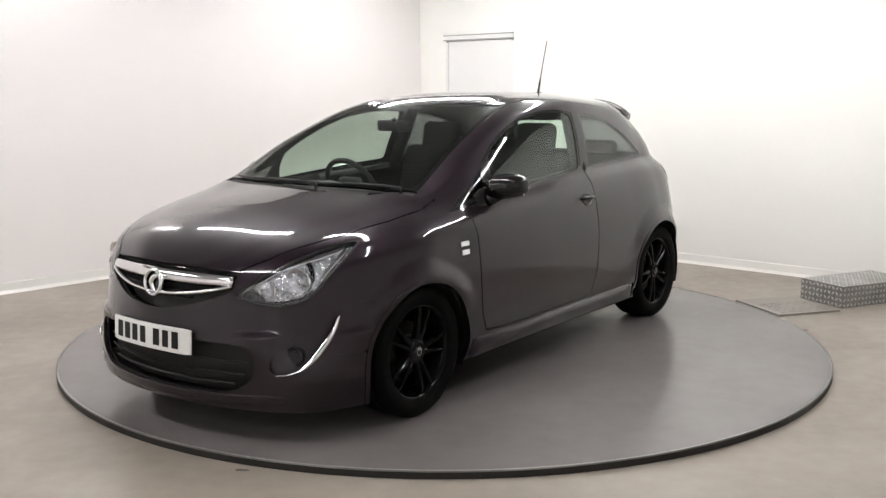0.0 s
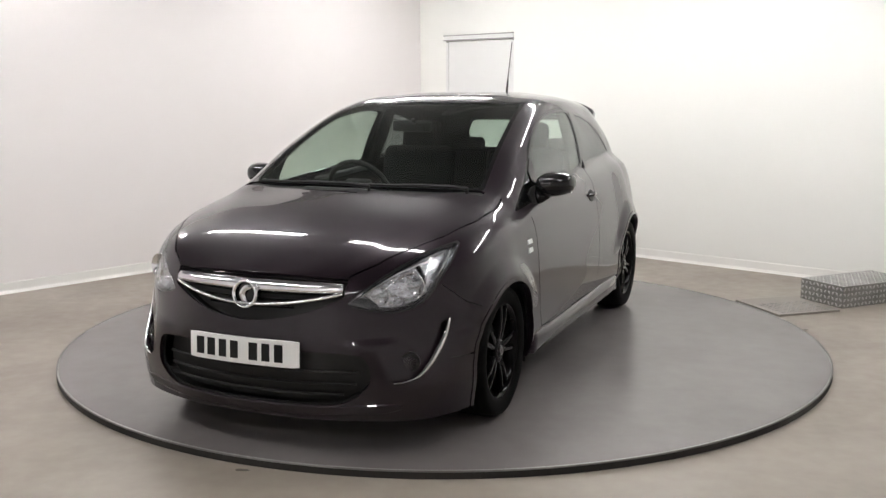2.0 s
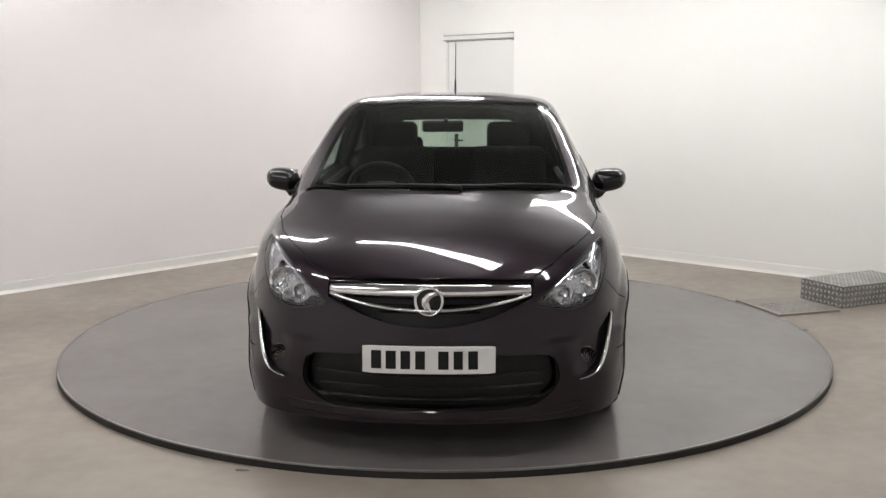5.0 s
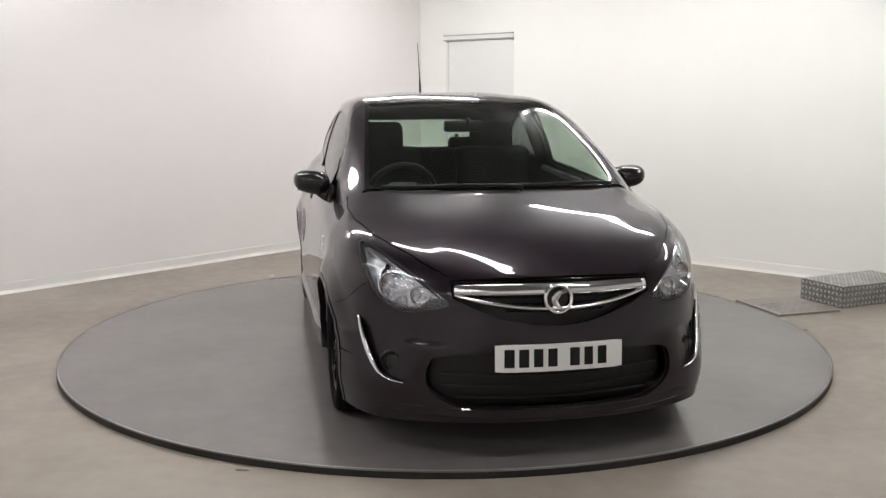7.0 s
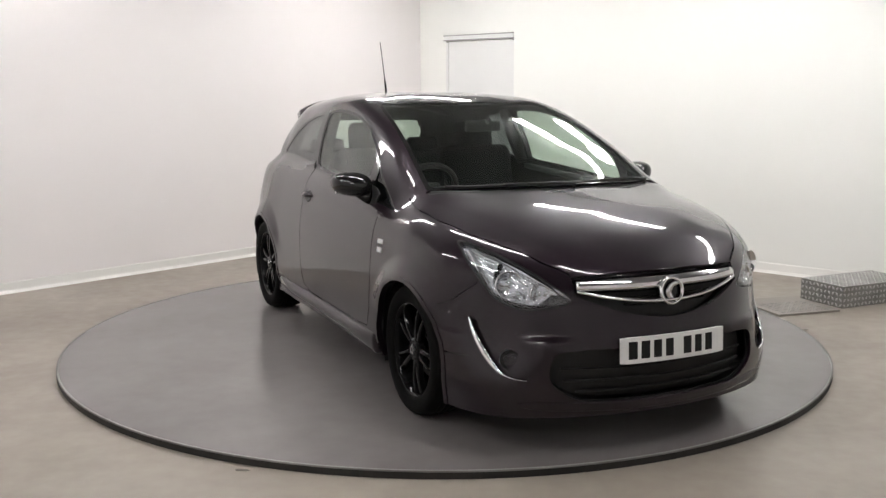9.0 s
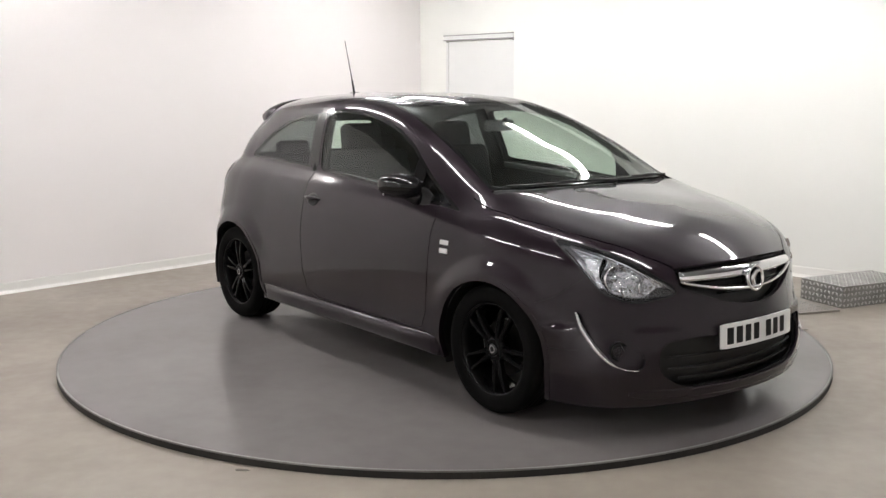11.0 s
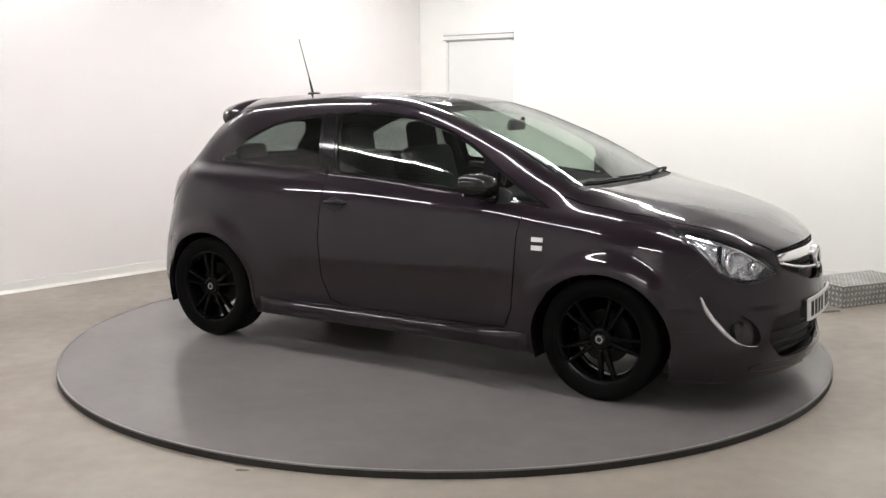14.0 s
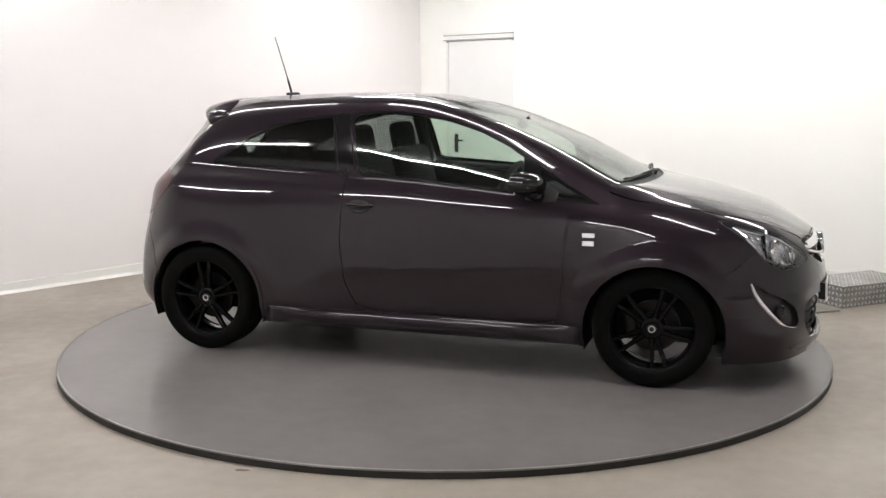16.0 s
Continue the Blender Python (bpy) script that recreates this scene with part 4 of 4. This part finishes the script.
    def bowed(name, x_off, w, h, thick, z, mat, parent, label=""):
        """A thin upright sheet bowed with the bumper."""
        bm = bmesh.new()
        rings = []
        for y in np.linspace(-w / 2, w / 2, 17):
            edge = 0.003 if abs(y) > w / 2 - 1e-6 else 0.0
            x1, x0 = plate_x(y) + x_off - edge * 0.5, plate_x(y) + x_off - thick
            hh = h / 2 - edge
            lean = 0.05
            rings.append([bm.verts.new((xx - lean * dz, y, z + dz)) for xx, dz in ((x0, -hh), (x1 - 0.001, -hh), (x1, -hh + 0.0015), (x1, hh - 0.0015), (x1 - 0.001, hh), (x0, hh))])
        for p0, p1 in zip(rings, rings[1:]):
            for j in range(6):
                bm.faces.new((p0[j], p0[(j + 1) % 6], p1[(j + 1) % 6], p1[j]))
        bm.faces.new(rings[0]), bm.faces.new(rings[-1][::-1])
        bmesh.ops.recalc_face_normals(bm, faces=bm.faces)
        return part(name, bm, mat, parent, label)

    plate = bowed("number_plate", 0.004, 0.520, 0.108, 0.008, 0.431, PLATE_WHITE, car, "white plate with plain black bars")
    x0 = -0.205
    for i, w in enumerate((0.047, 0.047, 0.044, 0.044, 0.047, 0.042, 0.044)):
        yy = x0 + i * 0.0575 + (0.033 if i > 3 else 0.0)
        bm = bmesh.new()
        box(bm, (plate_x(yy) + 0.0042, yy, 0.4315), (0.0016, w * 0.86, 0.072), pose(0, 0, 0, 0, -3, math.degrees(math.atan(-0.56 * yy)) * -1), bevel=0.0005)
        part("plate_bar", bm, PLATE_BLACK, plate)
    bowed("plate_holder", -0.005, 0.50, 0.09, 0.034, 0.431, BLACK_TRIM, plate, "black plate holder")

    # lower intake
    it = panel("lower_intake", {"intake"}, BLACK_TRIM, car, thick=0.004, inset=0.060, label="black lower air intake with slats")
    for z, w in ((0.350, 0.46), (0.300, 0.45), (0.255, 0.40)):
        bm = bmesh.new()
        pts = [front_at(y, z) for y in np.linspace(-w, w, 21)]
        strip(bm, [p - Vector((0.042, 0, 0)) for p, n in pts], [n for _, n in pts], 0.010, 0.006)
        part("slat", bm, GAP, it)

    bm = bmesh.new()
    box(bm, (1.80, 0, 0.33), (0.36, 0.62, 0.22), bevel=0.03)
    box(bm, (1.70, 0, 0.33), (0.28, 1.06, 0.22), bevel=0.03)
    part("crash_bar", bm, GAP, it, "black core behind the intake")

    # lower lip across the foot of the bumper
    pts = [front_at(y, 0.196 + 0.012 * (abs(y) / 0.6) ** 3) for y in np.linspace(-0.63, 0.63, 41)]
    bm = bmesh.new()
    strip(bm, [p for p, _ in pts], [(n.x, n.y, -0.10) for _, n in pts], [0.015, 0.03] + [0.042] * 37 + [0.03, 0.015], 0.006, crown=0.05)
    part("front_lip", bm, PAINT, car, "body-coloured lower lip")

    # fog lamps and their bright blades
    for s in (1, -1):
        f = panel("fog_pocket", {"fog_pocket"}, PAINT, car, (s,), thick=0.004, inset=0.022, label="recessed fog lamp pocket")
        p, n = front_at(0.645 * s, 0.385)
        ax = Vector((1, 0.3 * s, 0))
        bm = bmesh.new()
        disc_piece(bm, p - ax.normalized() * 0.03, ax, [(0.008, -0.01), (0.024, -0.004), (0.036, 0.012), (0.040, 0.014), (0.041, -0.012)])
        part("fog_lamp", bm, STEEL, f, "round fog lamp", True)
        bm = bmesh.new()
        disc_piece(bm, p - ax.normalized() * 0.018, ax, [(0.038, -0.003), (0.036, 0.001), (0.02, 0.006), (0.006, 0.0075)])
        g2 = part("fog_lens", bm, LENS, f, smooth=True)
        g2.visible_shadow = False
        ctrl = [(0.748, 0.545), (0.742, 0.490), (0.728, 0.430), (0.708, 0.375), (0.682, 0.336), (0.645, 0.318), (0.600, 0.312)]
        path = [(y, z) for y, z in spline(ctrl, 36)]
        pts = [front_at(y * s, z) for y, z in path]
        k = len(pts) - 1
        wd = [0.005 + 0.020 * math.sin(math.pi * min(1.0, (i / k) * 1.25 + 0.05)) ** 0.8 if i / k < 0.76 else 0.006 for i in range(k + 1)]
        wd = [max(0.006, w) for w in wd]
        bm = bmesh.new()
        strip(bm, [q + m * 0.002 for q, m in pts], [m for _, m in pts], wd, 0.006)
        part("chrome_blade", bm, CHROME, f, "curved bright chrome blade", True)


def build_top():
    # wipers
    for y0, y1, yp in ((-0.56, 0.02, 0.10), (0.02, 0.50, 0.575)):
        w = None
        bm = bmesh.new()
        path = []
        for y in np.linspace(y0, y1, 15):
            p, n = onto((1.138 - 0.24 * y * y, y, 3), (0, 0, -1))
            path.append(p + n * 0.008)
        tube(bm, path, [0.004] + [0.007] * 13 + [0.004], 8)
        w = part("wiper_blade", bm, BLACK_TRIM, car, "black wiper blade", True)
        bm = bmesh.new()
        p0, n0 = onto((1.165 - 0.24 * yp * yp, yp, 3), (0, 0, -1))
        p1, n1 = onto((1.138 - 0.24 * ((y0 + y1) / 2) ** 2, (y0 + y1) / 2, 3), (0, 0, -1))
        tube(bm, [p0 - n0 * 0.01, p0 + n0 * 0.012, p0.lerp(p1, 0.3) + n0 * 0.018, p1 + n1 * 0.014], [0.010, 0.010, 0.007, 0.005], 8)
        part("wiper_arm", bm, BLACK_TRIM, w, "black wiper arm", True)
    # aerial
    bm = bmesh.new()
    box(bm, (-1.075, 0, 1.447), (0.085, 0.04, 0.024), bevel=0.010)
    a = part("aerial_foot", bm, BLACK_TRIM, car, "black rubber aerial foot", True)
    bm = bmesh.new()
    tube(bm, [(-1.085, 0, 1.452), (-1.108, 0, 1.535), (-1.112, 0, 1.55), (-1.190, 0, 1.80)], [0.008, 0.0065, 0.0035, 0.0024], 8)
    part("aerial_rod", bm, BLACK_TRIM, a, "thin black roof aerial", True)
    # roof spoiler
    bm = bmesh.new()
    rings = []
    for y in np.linspace(-0.555, 0.555, 25):
        q = abs(y) / 0.555
        xt = -1.485 + 0.05 * q**2 + 0.085 * q**6
        xf = -1.20 - 0.02 * q
        zf = 1.430 - 0.035 * q**2 - 0.055 * q**5
        zt = 1.402 - 0.030 * q**2 - 0.055 * q**4
        th = 0.058 - 0.012 * q**4
        rings.append([bm.verts.new(v) for v in ((xf, y, zf - 0.008), ((xf + xt) / 2, y, (zf + zt) / 2 + 0.012), (xt + 0.02, y, zt + 0.004), (xt, y, zt - 0.006), (xt + 0.004, y, zt - th * 0.6), (xt + 0.02, y, zt - th), ((xf + xt) / 2, y, zt - th * 0.9), (xf, y, zf - 0.05))])
    for a1, b1 in zip(rings, rings[1:]):
        for j in range(8):
            bm.faces.new((a1[j], a1[(j + 1) % 8], b1[(j + 1) % 8], b1[j]))
    bm.faces.new(rings[0]), bm.faces.new(rings[-1][::-1])
    bmesh.ops.recalc_face_normals(bm, faces=bm.faces)
    part("roof_spoiler", bm, PAINT, car, "body-coloured roof spoiler", True)


def build_mirrors():
    for s in (1, -1):
        bm = bmesh.new()
        bmesh.ops.create_uvsphere(bm, u_segments=28, v_segments=18, radius=1.0)
        for v in bm.verts:
            x, y, z = v.co
            e = lambda a, p: math.copysign(abs(a) ** p, a)
            x, y, z = e(x, 0.8), e(y, 0.72), e(z, 0.8)
            if x < 0:
                x *= 0.35
            taper = 1.0 - 0.16 * (y * 0.5 + 0.5) * (1 if s > 0 else 0) - (0.16 * (-y * 0.5 + 0.5) if s < 0 else 0)
            v.co = (0.598 + 0.112 * x - 0.028 * y * s, s * 0.864 + 0.092 * y, 1.003 + 0.066 * z * taper + 0.008 * y * s)
        h = part("door_mirror", bm, BLACK_GLOSS, car, "gloss black door mirror", True)
        bm = bmesh.new()
        box(bm, (0.564, s * 0.868, 1.003), (0.006, 0.145, 0.092), pose(0, 0, 0, 0, 0, -14 * s), bevel=0.0025)
        part("mirror_glass", bm, MIRROR, h, "silvered mirror glass")
        bm = bmesh.new()
        q, n = side_at(0.665, 0.942, s)
        tube(bm, [q - n * 0.01, q + n * 0.02, Vector((0.628, s * 0.83, 0.962)), Vector((0.612, s * 0.85, 0.985))], [0.042, 0.034, 0.028, 0.03], 14)
        part("mirror_arm", bm, BLACK_GLOSS, h, smooth=True)
        # black corner plate that carries the mirror
        bm = bmesh.new()
        pts = [side_at(x, z, s) for x, z in ((0.60, 0.94), (0.66, 0.948), (0.72, 0.95), (0.765, 0.94))]
        strip(bm, [a for a, _ in pts], [b for _, b in pts], [0.08, 0.105, 0.085, 0.05], 0.006)
        part("mirror_mount", bm, BLACK_TRIM, h, "black mounting plate")


def soft_block(bm, centre, size, m=None, r=0.04):
    box(bm, centre, size, m, bevel=r, segments=4)


def build_seat(y):
    seat = new("front_seat")
    seat.parent = car
    bm = bmesh.new()
    soft_block(bm, (-0.02, y, 0.48), (0.52, 0.48, 0.16), pose(0, 0, 0, 0, -8, 0), 0.06)
    part("cushion", bm, FABRIC, seat, "dark cloth cushion", True)
    bm = bmesh.new()
    soft_block(bm, (-0.36, y, 0.80), (0.15, 0.48, 0.66), pose(0, 0, 0, 0, -16, 0), 0.06)
    part("backrest", bm, FABRIC, seat, "dark cloth backrest", True)
    bm = bmesh.new()
    soft_block(bm, (-0.475, y, 1.175), (0.10, 0.27, 0.20), pose(0, 0, 0, 0, -10, 0), 0.045)
    part("headrest", bm, FABRIC, seat, "dark padded headrest", True)
    for k in (-0.06, 0.06):
        bm = bmesh.new()
        tube(bm, [(-0.46, y + k, 1.06), (-0.472, y + k, 1.16)], 0.007, 8)
        part("headrest_post", bm, STEEL, seat)


def build_cabin():
    for y in (0.355, -0.355):
        build_seat(y)
    bench = new("rear_bench")
    bench.parent = car
    bm = bmesh.new()
    soft_block(bm, (-0.95, 0, 0.50), (0.46, 1.16, 0.16), pose(0, 0, 0, 0, -6, 0), 0.05)
    part("cushion", bm, FABRIC, bench, "dark cloth bench cushion", True)
    bm = bmesh.new()
    soft_block(bm, (-1.22, 0, 0.80), (0.13, 1.14, 0.52), pose(0, 0, 0, 0, -18, 0), 0.05)
    part("backrest", bm, FABRIC, bench, "dark cloth bench backrest", True)
    for y in (0.36, -0.36):
        bm = bmesh.new()
        soft_block(bm, (-1.30, y, 1.09), (0.08, 0.24, 0.10), pose(0, 0, 0, 0, -14, 0), 0.035)
        part("headrest", bm, FABRIC, bench, smooth=True)
    # dashboard: one moulded form
    bm = bmesh.new()
    prof = [(0.50, 0.62), (0.47, 0.80), (0.50, 0.885), (0.58, 0.925), (0.72, 0.935), (0.90, 0.932), (1.02, 0.925), (1.02, 0.70), (0.62, 0.60)]
    rings = []
    for y in np.linspace(-0.66, 0.66, 21):
        hood = 0.045 * math.exp(-((y + 0.36) / 0.16) ** 2)
        rings.append([bm.verts.new((x + 0.02 * y * y, y, z + (hood if 0.49 < x < 0.75 and z > 0.85 else 0))) for x, z in prof])
    for a, b in zip(rings, rings[1:]):
        for j in range(len(prof)):
            bm.faces.new((a[j], a[(j + 1) % len(prof)], b[(j + 1) % len(prof)], b[j]))
    bm.faces.new(rings[0]), bm.faces.new(rings[-1][::-1])
    bmesh.ops.recalc_face_normals(bm, faces=bm.faces)
    part("dashboard", bm, DASH, car, "dark moulded dashboard", True)
    # steering wheel on the right
    wh = new("steering_wheel")
    wh.parent = car
    wh.matrix_basis = pose(0.385, -0.36, 0.912, 0, -62, 0)
    bm = bmesh.new()
    tube(bm, [(0.182 * math.cos(a), 0.182 * math.sin(a), 0) for a in np.linspace(0, 2 * math.pi, 41)[:-1]], 0.016, 10, closed=True)
    part("steering_rim", bm, BLACK_TRIM, wh, "black steering rim", True)
    bm = bmesh.new()
    box(bm, (0, 0, 0.0), (0.13, 0.16, 0.05), bevel=0.02)
    part("steering_boss", bm, DASH, wh, smooth=True)
    for a in (90, -90, 180):
        bm = bmesh.new()
        box(bm, (0.115 * math.cos(radians(a)), 0.115 * math.sin(radians(a)), -0.005), (0.14, 0.035, 0.016), pose(0, 0, 0, 0, 0, a), bevel=0.005)
        part("steering_spoke", bm, SILVER if a != 180 else DASH, wh)
    # rear-view mirror
    bm = bmesh.new()
    box(bm, (0.405, -0.02, 1.275), (0.035, 0.225, 0.062), pose(0, 0, 0, 0, 8, 6), bevel=0.014)
    rv = part("interior_mirror", bm, BLACK_TRIM, car, "black interior mirror", True)
    bm = bmesh.new()
    tube(bm, [(0.41, 0, 1.29), (0.43, 0, 1.305), (0.44, 0, 1.312)], 0.012, 10)
    part("mirror_stem", bm, BLACK_TRIM, rv, smooth=True)
    # cabin floor and boot floor
    bm = bmesh.new()
    box(bm, (-0.3, 0, 0.265), (2.2, 1.3, 0.02), bevel=0.005)
    part("cabin_floor", bm, LINER, car, "dark carpet floor")
    bm = bmesh.new()
    box(bm, (1.02, 0, 0.60), (0.02, 1.30, 0.66), bevel=0.004)
    part("bulkhead", bm, LINER, car)
    for s in (1, -1):     # pillar linings between the windows
        bm = bmesh.new()
        tube(bm, [(-0.40, s * 0.70, 1.00), (-0.44, s * 0.625, 1.20), (-0.455, s * 0.575, 1.345)], [0.045, 0.04, 0.035], 8)
        part("pillar_lining", bm, LINER, car, smooth=True)
        bm = bmesh.new()
        tube(bm, [(0.33, s * 0.68, 0.955), (0.08, s * 0.655, 0.97), (-0.28, s * 0.65, 0.99)], 0.018, 8)
        part("door_rail", bm, DASH, car, smooth=True)


build_front()
build_top()
build_mirrors()
build_cabin()


# ---- things on the floor ----
def lozenges(bm, origin, u, v, lu, lv, n, pitch=0.034):
    """Raised lens-shaped marks in alternating directions, as on tread plate."""
    o, u, v, n = Vector(origin), Vector(u).normalized(), Vector(v).normalized(), Vector(n).normalized()
    nu, nv = int(lu / pitch), int(lv / pitch)
    for i in range(nu):
        for j in range(nv):
            c = o + u * ((i + 0.5) * lu / nu) + v * ((j + 0.5) * lv / nv)
            a = (u + v).normalized() if (i + j) % 2 else (u - v).normalized()
            b = n.cross(a)
            L, W, H = pitch * 0.52, pitch * 0.26, 0.0035
            ends = [bm.verts.new(c - a * L), bm.verts.new(c + a * L)]
            low = [bm.verts.new(c + b * W), bm.verts.new(c - b * W)]
            top = [bm.verts.new(c - a * L * 0.5 + n * H), bm.verts.new(c + a * L * 0.5 + n * H)]
            for f in ((ends[0], low[0], top[0]), (low[0], top[1], top[0]), (low[0], ends[1], top[1]), (ends[0], top[0], low[1]), (low[1], top[0], top[1]), (low[1], top[1], ends[1])):
                bm.faces.new(f)
    return bm


E1, E2 = Vector((0.904, 0.428, 0)), Vector((-0.428, 0.904, 0))


def build_tread_box():
    b0 = Vector((2.77, 0.79, FLOOR_Z))
    L, D, H = 0.70, 0.385, 0.15
    m = Matrix((E1, E2, Vector((0, 0, 1)))).transposed().to_4x4()
    m.translation = b0
    step = tagged(new("tread_plate_box"), "low aluminium tread-plate step box on the floor", "step box")
    step.matrix_basis = m
    t = 0.004
    walls = (("side_panel", (L / 2, t / 2, H / 2), (L, t, H), (0, 0, 0), (1, 0, 0), (0, 0, 1), L, H, (0, -1, 0)),
             ("side_panel", (L / 2, D - t / 2, H / 2), (L, t, H), (0, D, 0), (1, 0, 0), (0, 0, 1), L, H, (0, 1, 0)),
             ("end_panel", (t / 2, D / 2, H / 2), (t, D - 2 * t, H), (0, 0, 0), (0, 1, 0), (0, 0, 1), D, H, (-1, 0, 0)),
             ("end_panel", (L - t / 2, D / 2, H / 2), (t, D - 2 * t, H), (L, 0, 0), (0, 1, 0), (0, 0, 1), D, H, (1, 0, 0)),
             ("top_panel", (L / 2, D / 2, H + t / 2), (L + 0.006, D + 0.006, t), (0, 0, H + t), (1, 0, 0), (0, 1, 0), L, D, (0, 0, 1)))
    for name, c, size, o, u, v, lu, lv, n in walls:
        bm = bmesh.new()
        box(bm, c, size, bevel=0.0012)
        sheet = part(name, bm, TREAD_DULL, step, "dull aluminium tread plate")
        bm = bmesh.new()
        lozenges(bm, Vector(o) + Vector(n) * 0.0004, u, v, lu, lv, n)
        tagged(part("tread_pattern", bm, TREAD, sheet, "raised bright lozenges"), kind="stuff")


def build_cover_plate():
    """A thin tread plate that covers the cable run from the box to the turntable."""
    plate = tagged(new("cable_cover_plate"), "thin aluminium tread plate lying on the floor", "floor plate")
    c = [Vector((2.72, 0.70)), Vector((2.25, 0.545)), Vector((2.10, 1.03)), Vector((2.57, 1.15))]
    bm = bmesh.new()
    z0, z1 = FLOOR_Z + 0.0005, FLOOR_Z + 0.014
    lo = [bm.verts.new((p.x, p.y, z0)) for p in c]
    hi = [bm.verts.new((p.x, p.y, z1)) for p in c]
    bm.faces.new(hi), bm.faces.new(lo[::-1])
    for i in range(4):
        bm.faces.new((lo[i], lo[(i + 1) % 4], hi[(i + 1) % 4], hi[i]))
    bmesh.ops.recalc_face_normals(bm, faces=bm.faces)
    part("sheet", bm, DUSTY, plate)
    u = (c[0] - c[1]).normalized()
    v = Vector((-u.y, u.x))
    bm = bmesh.new()
    lozenges(bm, (2.29, 0.585, z1 + 0.0002), (u.x, u.y, 0), (v.x, v.y, 0), 0.38, 0.30, (0, 0, 1))
    tagged(part("tread_pattern", bm, TREAD_DULL, plate), kind="stuff")


def floor_mark(name, x, y, sx, sy, rot, mat, label, seed):
    """A thin uneven scrap or stain lying on the floor."""
    rnd = random.Random(seed)
    n = 18
    bm = bmesh.new()
    lo, hi = [], []
    for i in range(n):
        a = 2 * math.pi * i / n
        r = 0.7 + 0.45 * rnd.random()
        p = Matrix.Rotation(radians(rot), 2) @ Vector((sx * r * math.cos(a), sy * r * math.sin(a)))
        lo.append(bm.verts.new((x + p.x, y + p.y, FLOOR_Z + 0.0004)))
        hi.append(bm.verts.new((x + p.x * 0.96, y + p.y * 0.96, FLOOR_Z + 0.0026)))
    bm.faces.new(hi), bm.faces.new(lo[::-1])
    for i in range(n):
        bm.faces.new((lo[i], lo[(i + 1) % n], hi[(i + 1) % n], hi[i]))
    bmesh.ops.recalc_face_normals(bm, faces=bm.faces)
    tagged(part(name, bm, mat), label, "floor mark")


build_tread_box()
build_cover_plate()
floor_mark("dark_scrap", 2.29, 0.18, 0.022, 0.016, 10, STAIN, "small dark scrap on the concrete floor", 3)
floor_mark("dark_scrap", -0.81, -2.13, 0.030, 0.012, 0, STAIN, "small dark scrap by the turntable edge", 4)
floor_mark("white_scrap", -1.42, 2.04, 0.024, 0.020, 30, PAPER, "small white scrap on the concrete floor", 5)


# ---- what moves ----
CAR_OFF = (0.0713, 0.0336)


def spin_at(t):
    return -126.683 + 6.78437 * t + 0.013958 * t * t - 0.000791 * t**3


def motions():
    times = [i * 0.5 for i in range(33)]
    walk(turntable, [(t, pose(0, 0, 0, 0, 0, spin_at(t))) for t in times])
    walk(car, [(t, pose(0, 0, 0, 0, 0, spin_at(t)) @ pose(CAR_OFF[0], CAR_OFF[1], 0)) for t in times])


motions()
